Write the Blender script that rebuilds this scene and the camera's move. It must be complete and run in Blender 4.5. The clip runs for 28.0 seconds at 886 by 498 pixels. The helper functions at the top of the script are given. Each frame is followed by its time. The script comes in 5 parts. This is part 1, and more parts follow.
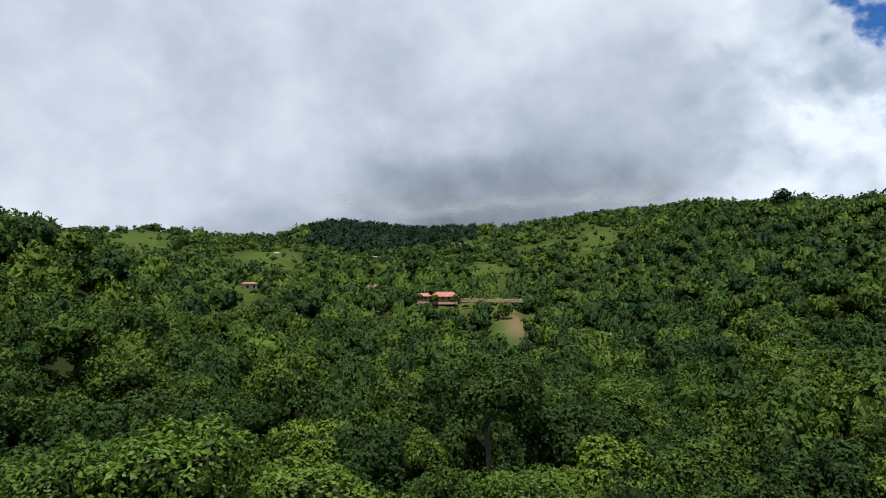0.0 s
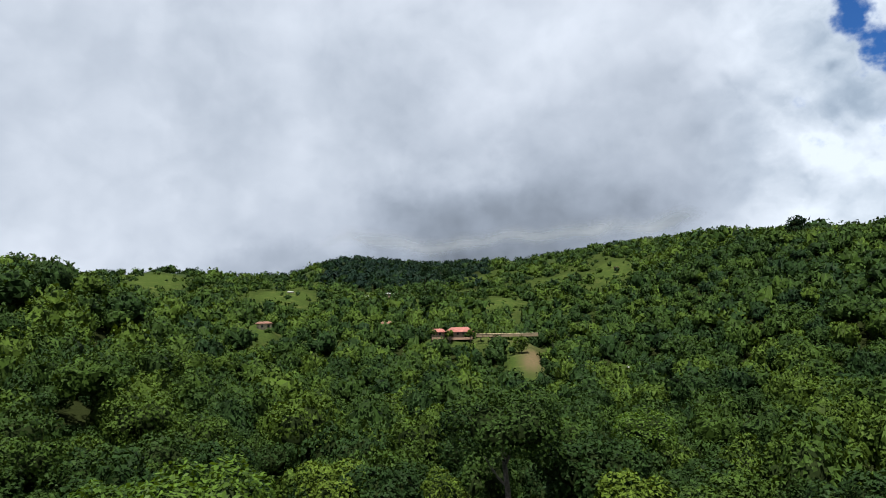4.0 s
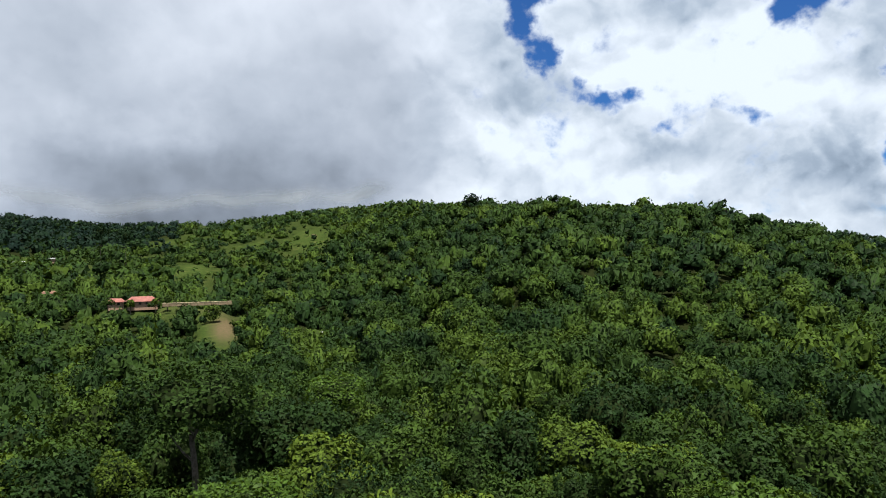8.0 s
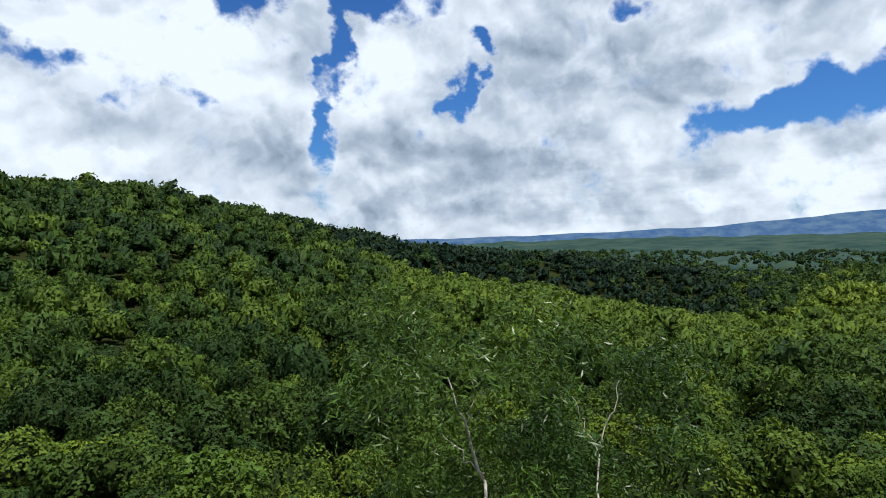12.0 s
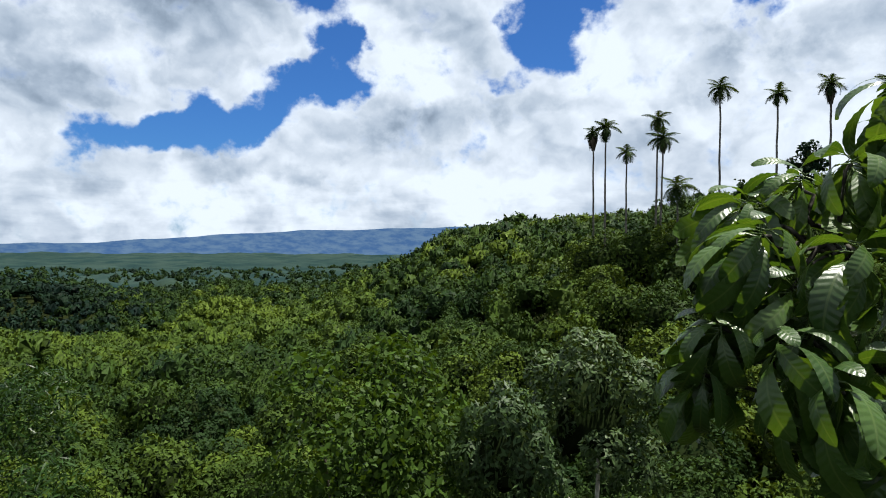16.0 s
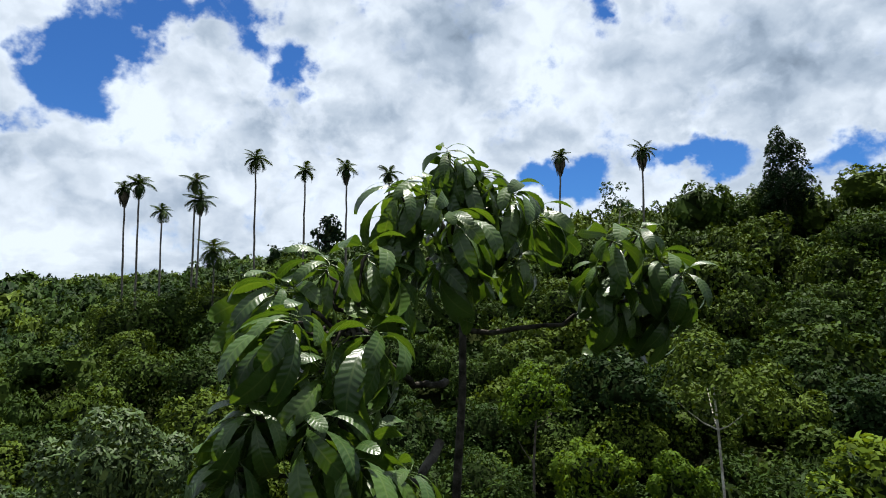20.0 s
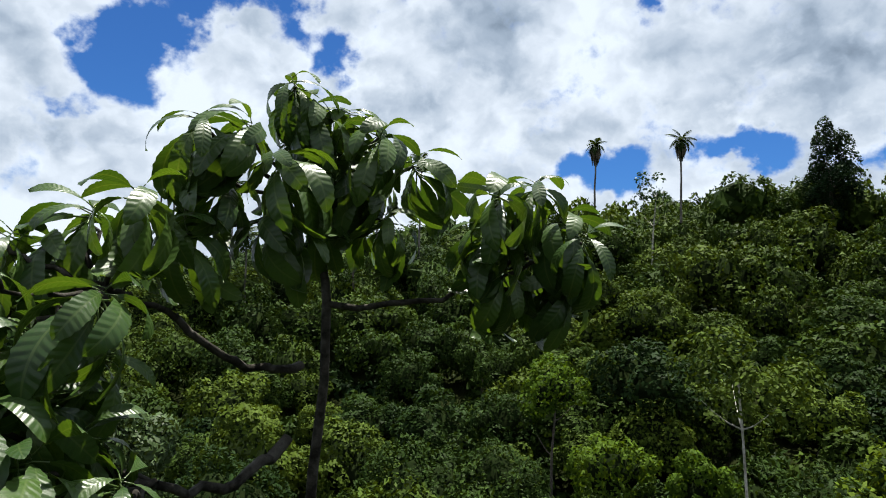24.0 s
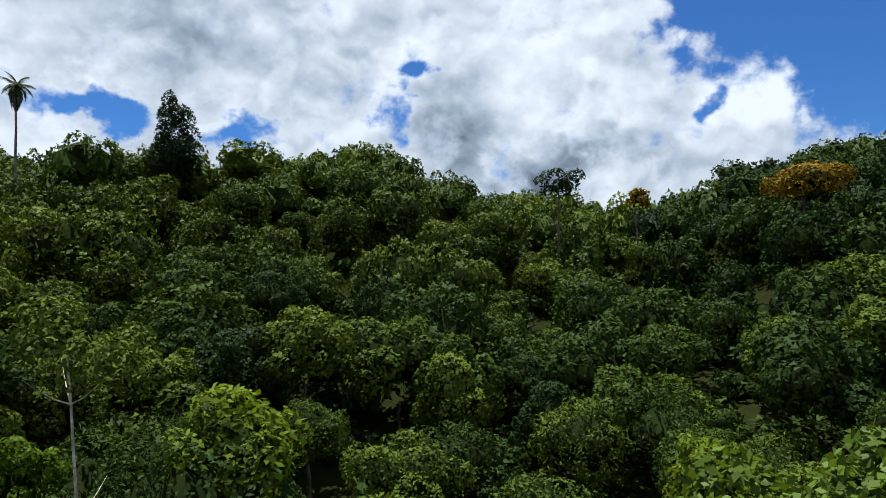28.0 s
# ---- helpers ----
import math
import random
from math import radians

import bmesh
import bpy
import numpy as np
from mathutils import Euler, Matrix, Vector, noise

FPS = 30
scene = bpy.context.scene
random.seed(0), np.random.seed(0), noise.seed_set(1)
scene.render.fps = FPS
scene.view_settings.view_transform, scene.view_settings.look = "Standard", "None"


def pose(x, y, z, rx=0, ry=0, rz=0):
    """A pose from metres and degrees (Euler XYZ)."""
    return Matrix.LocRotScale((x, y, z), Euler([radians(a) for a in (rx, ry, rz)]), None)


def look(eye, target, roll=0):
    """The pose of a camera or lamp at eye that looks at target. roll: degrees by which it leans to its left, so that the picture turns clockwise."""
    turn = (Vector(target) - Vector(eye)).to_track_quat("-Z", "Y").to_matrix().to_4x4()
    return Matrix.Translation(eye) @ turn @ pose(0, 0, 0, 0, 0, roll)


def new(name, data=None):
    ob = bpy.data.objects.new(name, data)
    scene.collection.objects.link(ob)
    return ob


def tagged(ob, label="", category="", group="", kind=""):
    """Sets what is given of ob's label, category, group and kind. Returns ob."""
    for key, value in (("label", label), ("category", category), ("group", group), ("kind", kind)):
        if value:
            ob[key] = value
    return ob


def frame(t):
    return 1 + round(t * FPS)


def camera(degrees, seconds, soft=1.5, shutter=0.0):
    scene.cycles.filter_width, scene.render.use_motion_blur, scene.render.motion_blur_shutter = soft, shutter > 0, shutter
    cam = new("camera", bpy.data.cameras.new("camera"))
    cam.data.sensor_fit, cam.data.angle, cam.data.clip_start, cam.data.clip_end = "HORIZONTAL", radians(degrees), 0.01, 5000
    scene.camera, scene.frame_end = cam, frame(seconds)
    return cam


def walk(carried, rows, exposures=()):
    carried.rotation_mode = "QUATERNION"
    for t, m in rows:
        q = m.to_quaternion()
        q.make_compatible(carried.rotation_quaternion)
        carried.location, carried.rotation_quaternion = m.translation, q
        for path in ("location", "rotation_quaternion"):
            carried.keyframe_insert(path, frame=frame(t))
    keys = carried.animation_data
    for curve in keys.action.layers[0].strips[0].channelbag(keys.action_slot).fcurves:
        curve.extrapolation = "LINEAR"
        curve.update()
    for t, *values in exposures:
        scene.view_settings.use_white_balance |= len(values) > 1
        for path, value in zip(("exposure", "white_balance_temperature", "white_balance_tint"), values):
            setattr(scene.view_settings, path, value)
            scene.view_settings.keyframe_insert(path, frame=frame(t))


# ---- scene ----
EYE = 12.0
cam = camera(68.63, 28.0, soft=1.0)
walk(cam, [
    (0, pose(0.000, 0.000, 12.000, 91.53, 0.04, 3.61)),
    (0.5, pose(0.000, 0.000, 12.000, 92.48, 0.14, 3.84)),
    (1, pose(-0.000, 0.000, 12.000, 92.42, 1.22, 5.66)),
    (1.5, pose(-0.000, 0.000, 12.000, 92.56, 2.79, 4.98)),
    (2, pose(-0.000, -0.000, 12.000, 94.78, 1.91, 6.23)),
    (2.5, pose(-0.000, -0.000, 12.000, 95.45, 1.12, 5.10)),
    (3, pose(0.000, 0.000, 12.000, 95.69, 1.32, 5.58)),
    (3.5, pose(0.000, 0.000, 12.000, 95.31, 1.49, 5.18)),
    (5.5, pose(-0.000, -0.000, 12.000, 93.31, 0.81, 4.12)),
    (6, pose(-0.000, -0.000, 12.000, 93.78, 1.16, 4.11)),
    (6.5, pose(-0.000, -0.000, 12.000, 93.21, 1.58, 0.69)),
    (7, pose(-0.000, -0.000, 12.000, 92.78, 1.38, -4.90)),
    (7.5, pose(-0.000, 0.000, 12.000, 91.49, 1.47, -14.34)),
    (8, pose(0.000, -0.000, 12.000, 91.22, 1.02, -21.43)),
    (8.5, pose(0.000, -0.000, 12.000, 90.68, 0.92, -26.27)),
    (9, pose(0.000, 0.000, 12.000, 90.13, 1.75, -29.89)),
    (9.5, pose(-0.000, 0.000, 12.000, 89.56, 2.03, -36.58)),
    (10, pose(-0.000, 0.000, 12.000, 89.81, 0.87, -41.39)),
    (10.5, pose(-0.000, 0.000, 12.000, 89.17, 0.68, -49.67)),
    (11, pose(-0.000, 0.000, 12.000, 88.53, 1.30, -55.53)),
    (11.5, pose(0.000, -0.000, 12.000, 88.47, 1.17, -61.43)),
    (12, pose(0.000, -0.000, 12.000, 88.36, 1.54, -67.25)),
    (12.5, pose(0.000, -0.000, 12.000, 85.31, -0.02, -77.14)),
    (13, pose(0.000, -0.000, 12.000, 86.58, -1.21, -85.14)),
    (13.5, pose(0.000, -0.000, 12.000, 88.25, -1.25, -91.03)),
    (15.5, pose(0.000, 0.000, 12.000, 89.48, -0.34, -113.13)),
    (16, pose(0.000, 0.000, 12.000, 89.56, -0.81, -118.13)),
    (16.5, pose(0.000, -0.000, 12.000, 90.00, 0.10, -123.41)),
    (17, pose(-0.000, -0.000, 12.000, 90.25, 0.55, -125.18)),
    (17.5, pose(0.062, -0.101, 12.023, 90.78, 1.02, -123.29)),
    (18, pose(0.152, -0.129, 12.042, 91.26, 0.68, -127.23)),
    (18.5, pose(0.182, -0.173, 12.046, 91.09, -0.65, -133.80)),
    (19, pose(0.174, -0.141, 12.045, 91.66, -0.05, -142.97)),
    (19.5, pose(0.170, -0.080, 12.046, 93.61, -0.75, -150.49)),
    (20, pose(0.095, -0.105, 12.109, 95.38, -0.13, -157.44)),
    (20.5, pose(0.138, -0.010, 12.044, 95.87, -1.60, -162.93)),
    (21, pose(0.088, -0.083, 12.026, 95.93, -1.50, -156.59)),
    (21.5, pose(0.015, -0.324, 12.043, 96.97, -2.56, -154.55)),
    (23.5, pose(-0.392, -1.075, 12.033, 93.68, -1.90, -156.10)),
    (24, pose(-0.497, -1.228, 12.021, 94.42, -1.53, -154.32)),
    (24.5, pose(-0.639, -1.370, 11.992, 95.02, -1.82, -153.62)),
    (25, pose(-0.747, -1.593, 11.966, 95.12, -0.54, -158.71)),
    (25.5, pose(-0.863, -1.736, 11.923, 93.40, 1.88, -166.36)),
    (26, pose(-0.986, -1.849, 11.907, 92.75, 0.55, -170.68)),
    (26.5, pose(-1.010, -1.901, 11.939, 92.27, 2.21, -177.69)),
    (27, pose(-0.991, -1.901, 11.953, 93.24, 1.45, -188.67)),
    (27.5, pose(-0.984, -2.008, 11.998, 91.56, 2.06, -197.37)),
    (28, pose(-1.088, -2.098, 12.028, 91.88, 0.55, -207.52)),
], exposures=[(0, 1.36), (28, 1.36)])


# ---- sky, sun ----
SUN_AZ, SUN_EL = 178.0, 74.0


class Net:
    """Short hand for a node tree of numbers and vectors."""

    def __init__(self, tree):
        self.tree = tree

    def node(self, kind, **values):
        n = self.tree.nodes.new(kind)
        if "operation" in values:
            n.operation = values["operation"]
        if "use_clamp" in values:
            n.use_clamp = values["use_clamp"]
        if "interpolation_type" in values:
            n.interpolation_type = values["interpolation_type"]
        if "data_type" in values:
            n.data_type, n.blend_type = values["data_type"], values["blend_type"]
        if "attribute_name" in values:
            n.attribute_name = values["attribute_name"]
        if "feature" in values:
            n.feature, n.normalize = values["feature"], values["normalize"]
        if "sky_type" in values:
            n.sky_type, n.sun_disc = values["sky_type"], values["sun_disc"]
        return n

    def put(self, socket, value):
        if isinstance(value, bpy.types.NodeSocket):
            self.tree.links.new(value, socket)
        else:
            socket.default_value = value

    def math(self, op, a, b=0.0, c=0.0, clamp=False):
        n = self.node("ShaderNodeMath", operation=op, use_clamp=clamp)
        for i, v in enumerate((a, b, c)):
            self.put(n.inputs[i], v)
        return n.outputs[0]

    def vec(self, op, a, b=(0, 0, 0), c=(0, 0, 0)):
        n = self.node("ShaderNodeVectorMath", operation=op)
        for i, v in enumerate((a, b, c)):
            if i < len(n.inputs):
                self.put(n.inputs[i], v)
        return n.outputs["Value"] if op in ("LENGTH", "DOT_PRODUCT", "DISTANCE") else n.outputs["Vector"]

    def noise(self, vector, scale, detail=4.0, rough=0.55, lac=2.0, distort=0.0):
        n = self.node("ShaderNodeTexNoise")
        self.put(n.inputs["Vector"], vector)
        for key, v in (("Scale", scale), ("Detail", detail), ("Roughness", rough), ("Lacunarity", lac), ("Distortion", distort)):
            n.inputs[key].default_value = v
        return n.outputs["Fac"]

    def ramp(self, value, lo, hi, a=0.0, b=1.0, smooth=True):
        n = self.node("ShaderNodeMapRange", interpolation_type="SMOOTHSTEP" if smooth else "LINEAR")
        for i, v in enumerate((value, lo, hi, a, b)):
            self.put(n.inputs[i], v)
        return n.outputs[0]

    def mix(self, fac, a, b, blend="MIX"):
        n = self.node("ShaderNodeMix", data_type="RGBA", blend_type=blend)
        self.put(n.inputs[0], fac)
        for i, v in ((6, a), (7, b)):
            self.put(n.inputs[i], v if isinstance(v, bpy.types.NodeSocket) else (*v, 1.0)[:4])
        return n.outputs[2]


def field(net, spot, spots):
    """Sum of soft oval spots (azimuth, elevation, half width, half height, amount) in degrees."""
    total = None
    for az, el, w, h, amount in spots:
        p = net.vec("MULTIPLY_ADD", spot, (1 / w, 1 / h, 0), (-az / w, -el / h, 0))
        s = net.ramp(net.vec("LENGTH", p), 1.25, 0.2)
        total = net.math("MULTIPLY", s, amount) if total is None else net.math("MULTIPLY_ADD", s, amount, total)
    return total


# gaps in the cloud cover where the blue shows
GAPS = [
    (28.5, 21.5, 3.2, 3.4, 1.0), (30.5, 17.5, 2.0, 2.2, 0.8), (35.5, 13.6, 2.6, 1.3, 0.75), (39.5, 11.3, 3.4, 0.8, 0.5),
    (46.8, 12.3, 2.6, 0.8, 0.4), (52.5, 19.6, 4.0, 2.4, 1.1), (57.3, 15.5, 1.6, 5.5, 1.1), (57.3, 8.5, 1.6, 3.4, 0.9),
    (62.5, 19.6, 6.0, 2.0, 1.1), (69.3, 11.5, 1.4, 2.6, 1.0), (71.0, 15.5, 1.2, 1.6, 0.7), (83.0, 17.5, 2.2, 1.2, 0.6)]
GAPS_EAST = [
    (106.5, 12.8, 4.4, 2.6, 1.2), (94.5, 8.4, 8.0, 2.2, 1.2), (100.5, 10.3, 5.0, 2.2, 1.1), (109.0, 16.5, 3.0, 2.6, 1.1), (105.0, 21.5, 5.0, 3.0, 0.9),
    (127.0, 18.0, 4.2, 4.2, 1.2), (130.0, 22.0, 4.5, 3.0, 1.1), (134.0, 24.5, 4.5, 2.0, 0.9), (124.0, 13.6, 2.0, 1.6, 0.6), (143.2, 21.0, 2.4, 2.2, 0.9),
    (139.5, 24.0, 3.0, 2.2, 0.8), (171.2, 24.5, 2.0, 3.0, 0.8)]
GAPS_SOUTH = [
    (168.0, 11.2, 3.8, 2.4, 1.1), (179.5, 12.4, 5.5, 1.6, 1.0), (190.5, 12.0, 4.5, 1.7, 0.9), (202.5, 13.5, 2.4, 3.0, 0.75),
    (204.5, 17.2, 2.6, 1.0, 0.7), (234.0, 20.0, 9.0, 6.5, 1.3), (241.0, 14.0, 5.0, 6.0, 1.2), (230.5, 13.0, 1.8, 1.6, 0.8),
    (252.0, 20.0, 9.0, 9.0, 1.1), (272.0, 26.0, 10.0, 8.0, 0.9)]
# thick, grey parts of the cloud
THICK = [
    (-30.0, 20.0, 30.0, 20.0, 0.14), (-9.0, 2.2, 24.0, 3.0, 0.24), (1.0, 5.5, 15.0, 4.5, 0.06), (-4.0, 5.0, 26.0, 6.0, 0.24), (5.0, 7.0, 16.0, 8.0, 0.20), (-14.0, 15.0, 16.0, 9.0, 0.10),
    (10.0, 14.0, 10.0, 9.0, 0.16), (20.0, 12.0, 5.0, 6.0, 0.12), (74.0, 5.0, 14.0, 4.0, 0.24), (84.0, 14.5, 15.0, 7.0, 0.20),
    (81.0, 7.0, 6.0, 3.0, 0.12), (52.0, 8.0, 6.0, 3.0, 0.20), (62.0, 7.0, 5.0, 3.0, 0.18), (64.0, 1.8, 16.0, 1.6, 0.22)]
THICK_EAST = [
    (92.0, 21.0, 12.0, 5.0, 0.22), (117.0, 10.8, 8.0, 2.2, 0.30), (104.0, 5.8, 9.0, 1.4, 0.20), (137.0, 11.0, 6.0, 2.4, 0.18),
    (147.0, 17.0, 9.0, 3.5, 0.24), (188.0, 18.5, 14.0, 5.5, 0.15), (176.0, 15.5, 12.0, 2.6, 0.12), (214.0, 8.6, 10.0, 3.2, 0.44),
    (209.0, 12.0, 4.0, 3.6, 0.30), (222.0, 9.8, 7.0, 2.4, 0.22), (163.0, 18.0, 5.0, 3.0, 0.12)]
# sunlit heads of the clouds
BRIGHT = [
    (41.0, 15.0, 9.0, 5.0, 0.20), (50.0, 15.0, 5.0, 4.0, 0.22), (62.5, 14.0, 5.0, 4.0, 0.25), (37.0, 6.5, 10.0, 3.0, 0.16),
    (114.5, 14.8, 5.0, 3.0, 0.25), (133.0, 15.0, 7.0, 5.0, 0.25), (120.0, 5.0, 14.0, 2.5, 0.22), (145.0, 10.0, 12.0, 5.0, 0.18),
    (217.0, 16.0, 6.5, 4.5, 0.14), (236.0, 13.0, 4.0, 3.0, 0.16), (98.0, 4.0, 10.0, 1.5, 0.16)]


def build_sky():
    world = bpy.data.worlds.new("sky")
    scene.world = world
    world.use_nodes = True
    tree = world.node_tree
    tree.nodes.clear()
    net = Net(tree)
    way = net.vec("NORMALIZE", net.node("ShaderNodeTexCoord").outputs["Generated"])
    sep = net.node("ShaderNodeSeparateXYZ")
    net.put(sep.inputs[0], way)
    x, y, z = sep.outputs
    c, s = math.cos(radians(100)), math.sin(radians(100))
    side = net.math("SUBTRACT", net.math("MULTIPLY", x, c), net.math("MULTIPLY", y, s))
    ahead = net.math("ADD", net.math("MULTIPLY", x, s), net.math("MULTIPLY", y, c))
    az = net.math("ADD", net.math("DEGREES", net.math("ARCTAN2", side, ahead)), 100.0)
    el = net.math("DEGREES", net.math("ARCSINE", z))
    comb = net.node("ShaderNodeCombineXYZ")
    net.put(comb.inputs[0], az), net.put(comb.inputs[1], el)
    spot = comb.outputs[0]
    tall = net.vec("MULTIPLY", way, (1, 1, 1.15))
    # soft wind-torn warp of the outlines
    warp = net.node("ShaderNodeTexNoise")
    net.put(warp.inputs["Vector"], tall)
    for key, v in (("Scale", 9.0), ("Detail", 5.0), ("Roughness", 0.55)):
        warp.inputs[key].default_value = v
    shift = net.vec("MULTIPLY", net.vec("SUBTRACT", warp.outputs["Color"], (0.5, 0.5, 0.5)), (12.0, 8.0, 0))
    torn = net.vec("ADD", spot, shift)
    gap = net.math("ADD", net.math("ADD", field(net, torn, GAPS), field(net, torn, GAPS_EAST)), field(net, torn, GAPS_SOUTH))
    fine = net.noise(tall, 16.0, 9.0, 0.6)
    cover = net.math("ADD", net.math("SUBTRACT", 1.0, gap), net.math("MULTIPLY", net.math("SUBTRACT", fine, 0.5), 2.0))
    cover = net.math("MULTIPLY_ADD", net.ramp(az, 26.0, 18.0), 0.8, cover)
    # billows: heaped lobes in two sizes, bright on top, grey in the creases
    def lobes(v, size, detail, smooth):
        vor = net.node("ShaderNodeTexVoronoi", feature="SMOOTH_F1", normalize=True)
        net.put(vor.inputs["Vector"], v)
        for key, val in (("Scale", size), ("Detail", detail), ("Roughness", 0.5), ("Lacunarity", 2.2), ("Smoothness", smooth)):
            vor.inputs[key].default_value = val
        return vor.outputs["Distance"]
    wob = net.vec("MULTIPLY_ADD", net.vec("SUBTRACT", warp.outputs["Color"], (0.5, 0.5, 0.5)), (0.10, 0.10, 0.08), tall)
    # rounded heads along the edges of the gaps, wisps in the thin parts
    knobs = lobes(wob, 22.0, 2.0, 0.35)
    cover = net.math("MULTIPLY_ADD", net.math("SUBTRACT", 0.33, knobs), 1.1, cover)
    mask = net.ramp(cover, 0.22, 0.92)
    large = net.math("SUBTRACT", 0.36, lobes(net.vec("ADD", wob, (0.0, 0.0, -0.02)), 6.5, 2.0, 0.6))
    rise_ = net.math("SUBTRACT", lobes(net.vec("ADD", wob, (0.002, -0.01, 0.022)), 15.0, 1.5, 0.5), lobes(wob, 15.0, 1.5, 0.5))
    heap_ = net.math("SUBTRACT", net.noise(wob, 6.0, 5.0, 0.45), net.noise(net.vec("ADD", wob, (0.004, -0.012, 0.045)), 6.0, 5.0, 0.45))
    small_ = net.math("SUBTRACT", net.noise(wob, 19.0, 6.0, 0.55), net.noise(net.vec("ADD", wob, (0.002, -0.005, 0.013)), 19.0, 6.0, 0.55))
    relief = net.math("MULTIPLY_ADD", rise_, 0.75, net.math("MULTIPLY", large, 1.1))
    relief = net.math("MULTIPLY_ADD", heap_, 1.0, net.math("MULTIPLY_ADD", small_, 0.30, relief))
    deck = net.ramp(az, 30.0, 14.0)
    rel_amount = net.math("MULTIPLY_ADD", deck, -0.75, 0.95)
    thick = net.math("ADD", field(net, torn, THICK), field(net, torn, THICK_EAST))
    bright = field(net, torn, BRIGHT)
    # cloud edges are thin and bright, cores grey
    core = net.ramp(cover, 0.7, 1.25)
    tone = net.math("SUBTRACT", net.math("MULTIPLY_ADD", deck, 0.11, 0.69), net.math("MULTIPLY", thick, net.math("MULTIPLY_ADD", core, 0.45, 0.55)))
    tone = net.math("ADD", tone, bright)
    tone = net.math("MULTIPLY_ADD", net.ramp(cover, 1.05, 0.6), 0.12, tone)
    tone = net.math("MULTIPLY_ADD", relief, rel_amount, tone)
    tone = net.math("MULTIPLY_ADD", net.math("SUBTRACT", net.noise(tall, 3.0, 3.0), 0.5), 0.25, tone)
    rows_ = net.noise(net.vec("MULTIPLY", way, (1, 1, 4.5)), 15.0, 5.0, 0.55)
    tone = net.math("MULTIPLY_ADD", net.math("MULTIPLY", net.math("SUBTRACT", rows_, 0.5), net.math("MULTIPLY", net.ramp(el, 7.5, 3.5), net.ramp(az, 66.0, 80.0))), 0.4, tone)
    curtain = net.noise(net.vec("MULTIPLY", way, (1, 1, 0.45)), 6.0, 4.0, 0.5)
    tone = net.math("MULTIPLY_ADD", net.math("MULTIPLY", net.math("SUBTRACT", curtain, 0.5), deck), 0.40, tone)
    tone = net.math("MINIMUM", net.math("MAXIMUM", net.math("ADD", tone, 0.015), 0.22), 1.0)
    cool = net.mix(net.ramp(tone, 0.3, 0.95), (0.68, 0.885, 1.16), (0.875, 0.975, 1.10))
    cool = net.mix(net.math("MULTIPLY", deck, 0.45), cool, (0.90, 0.95, 1.08))
    grey = net.node("ShaderNodeCombineColor")
    for i in range(3):
        net.put(grey.inputs[i], tone)
    cloud = net.mix(1.0, grey.outputs[0], cool, "MULTIPLY")
    sky = net.node("ShaderNodeTexSky", sky_type="NISHITA", sun_disc=False)
    sky.sun_elevation, sky.sun_rotation, sky.altitude = radians(SUN_EL), radians(SUN_AZ), 900
    blue = net.vec("SCALE", sky.outputs[0])
    blue.node.inputs["Scale"].default_value = 0.10
    tint = net.mix(1.0, blue, (0.27, 0.61, 1.10), "MULTIPLY")
    both = net.mix(mask, tint, cloud)
    back = net.node("ShaderNodeBackground")
    net.put(back.inputs["Color"], both)
    back.inputs["Strength"].default_value = 0.39
    out = net.node("ShaderNodeOutputWorld")
    tree.links.new(back.outputs[0], out.inputs[0])


build_sky()
lamp = bpy.data.lights.new("sun", "SUN")
lamp.energy, lamp.angle, lamp.color = 5.0, radians(0.8), (1.0, 0.96, 0.88)
sun = new("sun", lamp)
a, e = radians(SUN_AZ), radians(SUN_EL)
sun.matrix_world = look((300 * math.sin(a) * math.cos(e), 300 * math.cos(a) * math.cos(e), 300 * math.sin(e)), (0, 0, 0))


# ---- materials ----
def material(name):
    m = bpy.data.materials.new(name)
    m.use_nodes = True
    m.node_tree.nodes.clear()
    return m, Net(m.node_tree)


def finish(net, shader):
    out = net.node("ShaderNodeOutputMaterial")
    net.tree.links.new(shader, out.inputs["Surface"])


def principled(net, colour, rough=0.7, bump=None, strength=0.4, distance=0.02, spec=0.4):
    p = net.node("ShaderNodeBsdfPrincipled")
    net.put(p.inputs["Base Color"], colour if isinstance(colour, bpy.types.NodeSocket) else (*colour, 1.0)[:4])
    net.put(p.inputs["Roughness"], rough)
    p.inputs["Specular IOR Level"].default_value = spec
    if bump is not None:
        b = net.node("ShaderNodeBump")
        b.inputs["Strength"].default_value, b.inputs["Distance"].default_value = strength, distance
        net.put(b.inputs["Height"], bump)
        net.tree.links.new(b.outputs[0], p.inputs["Normal"])
    return p


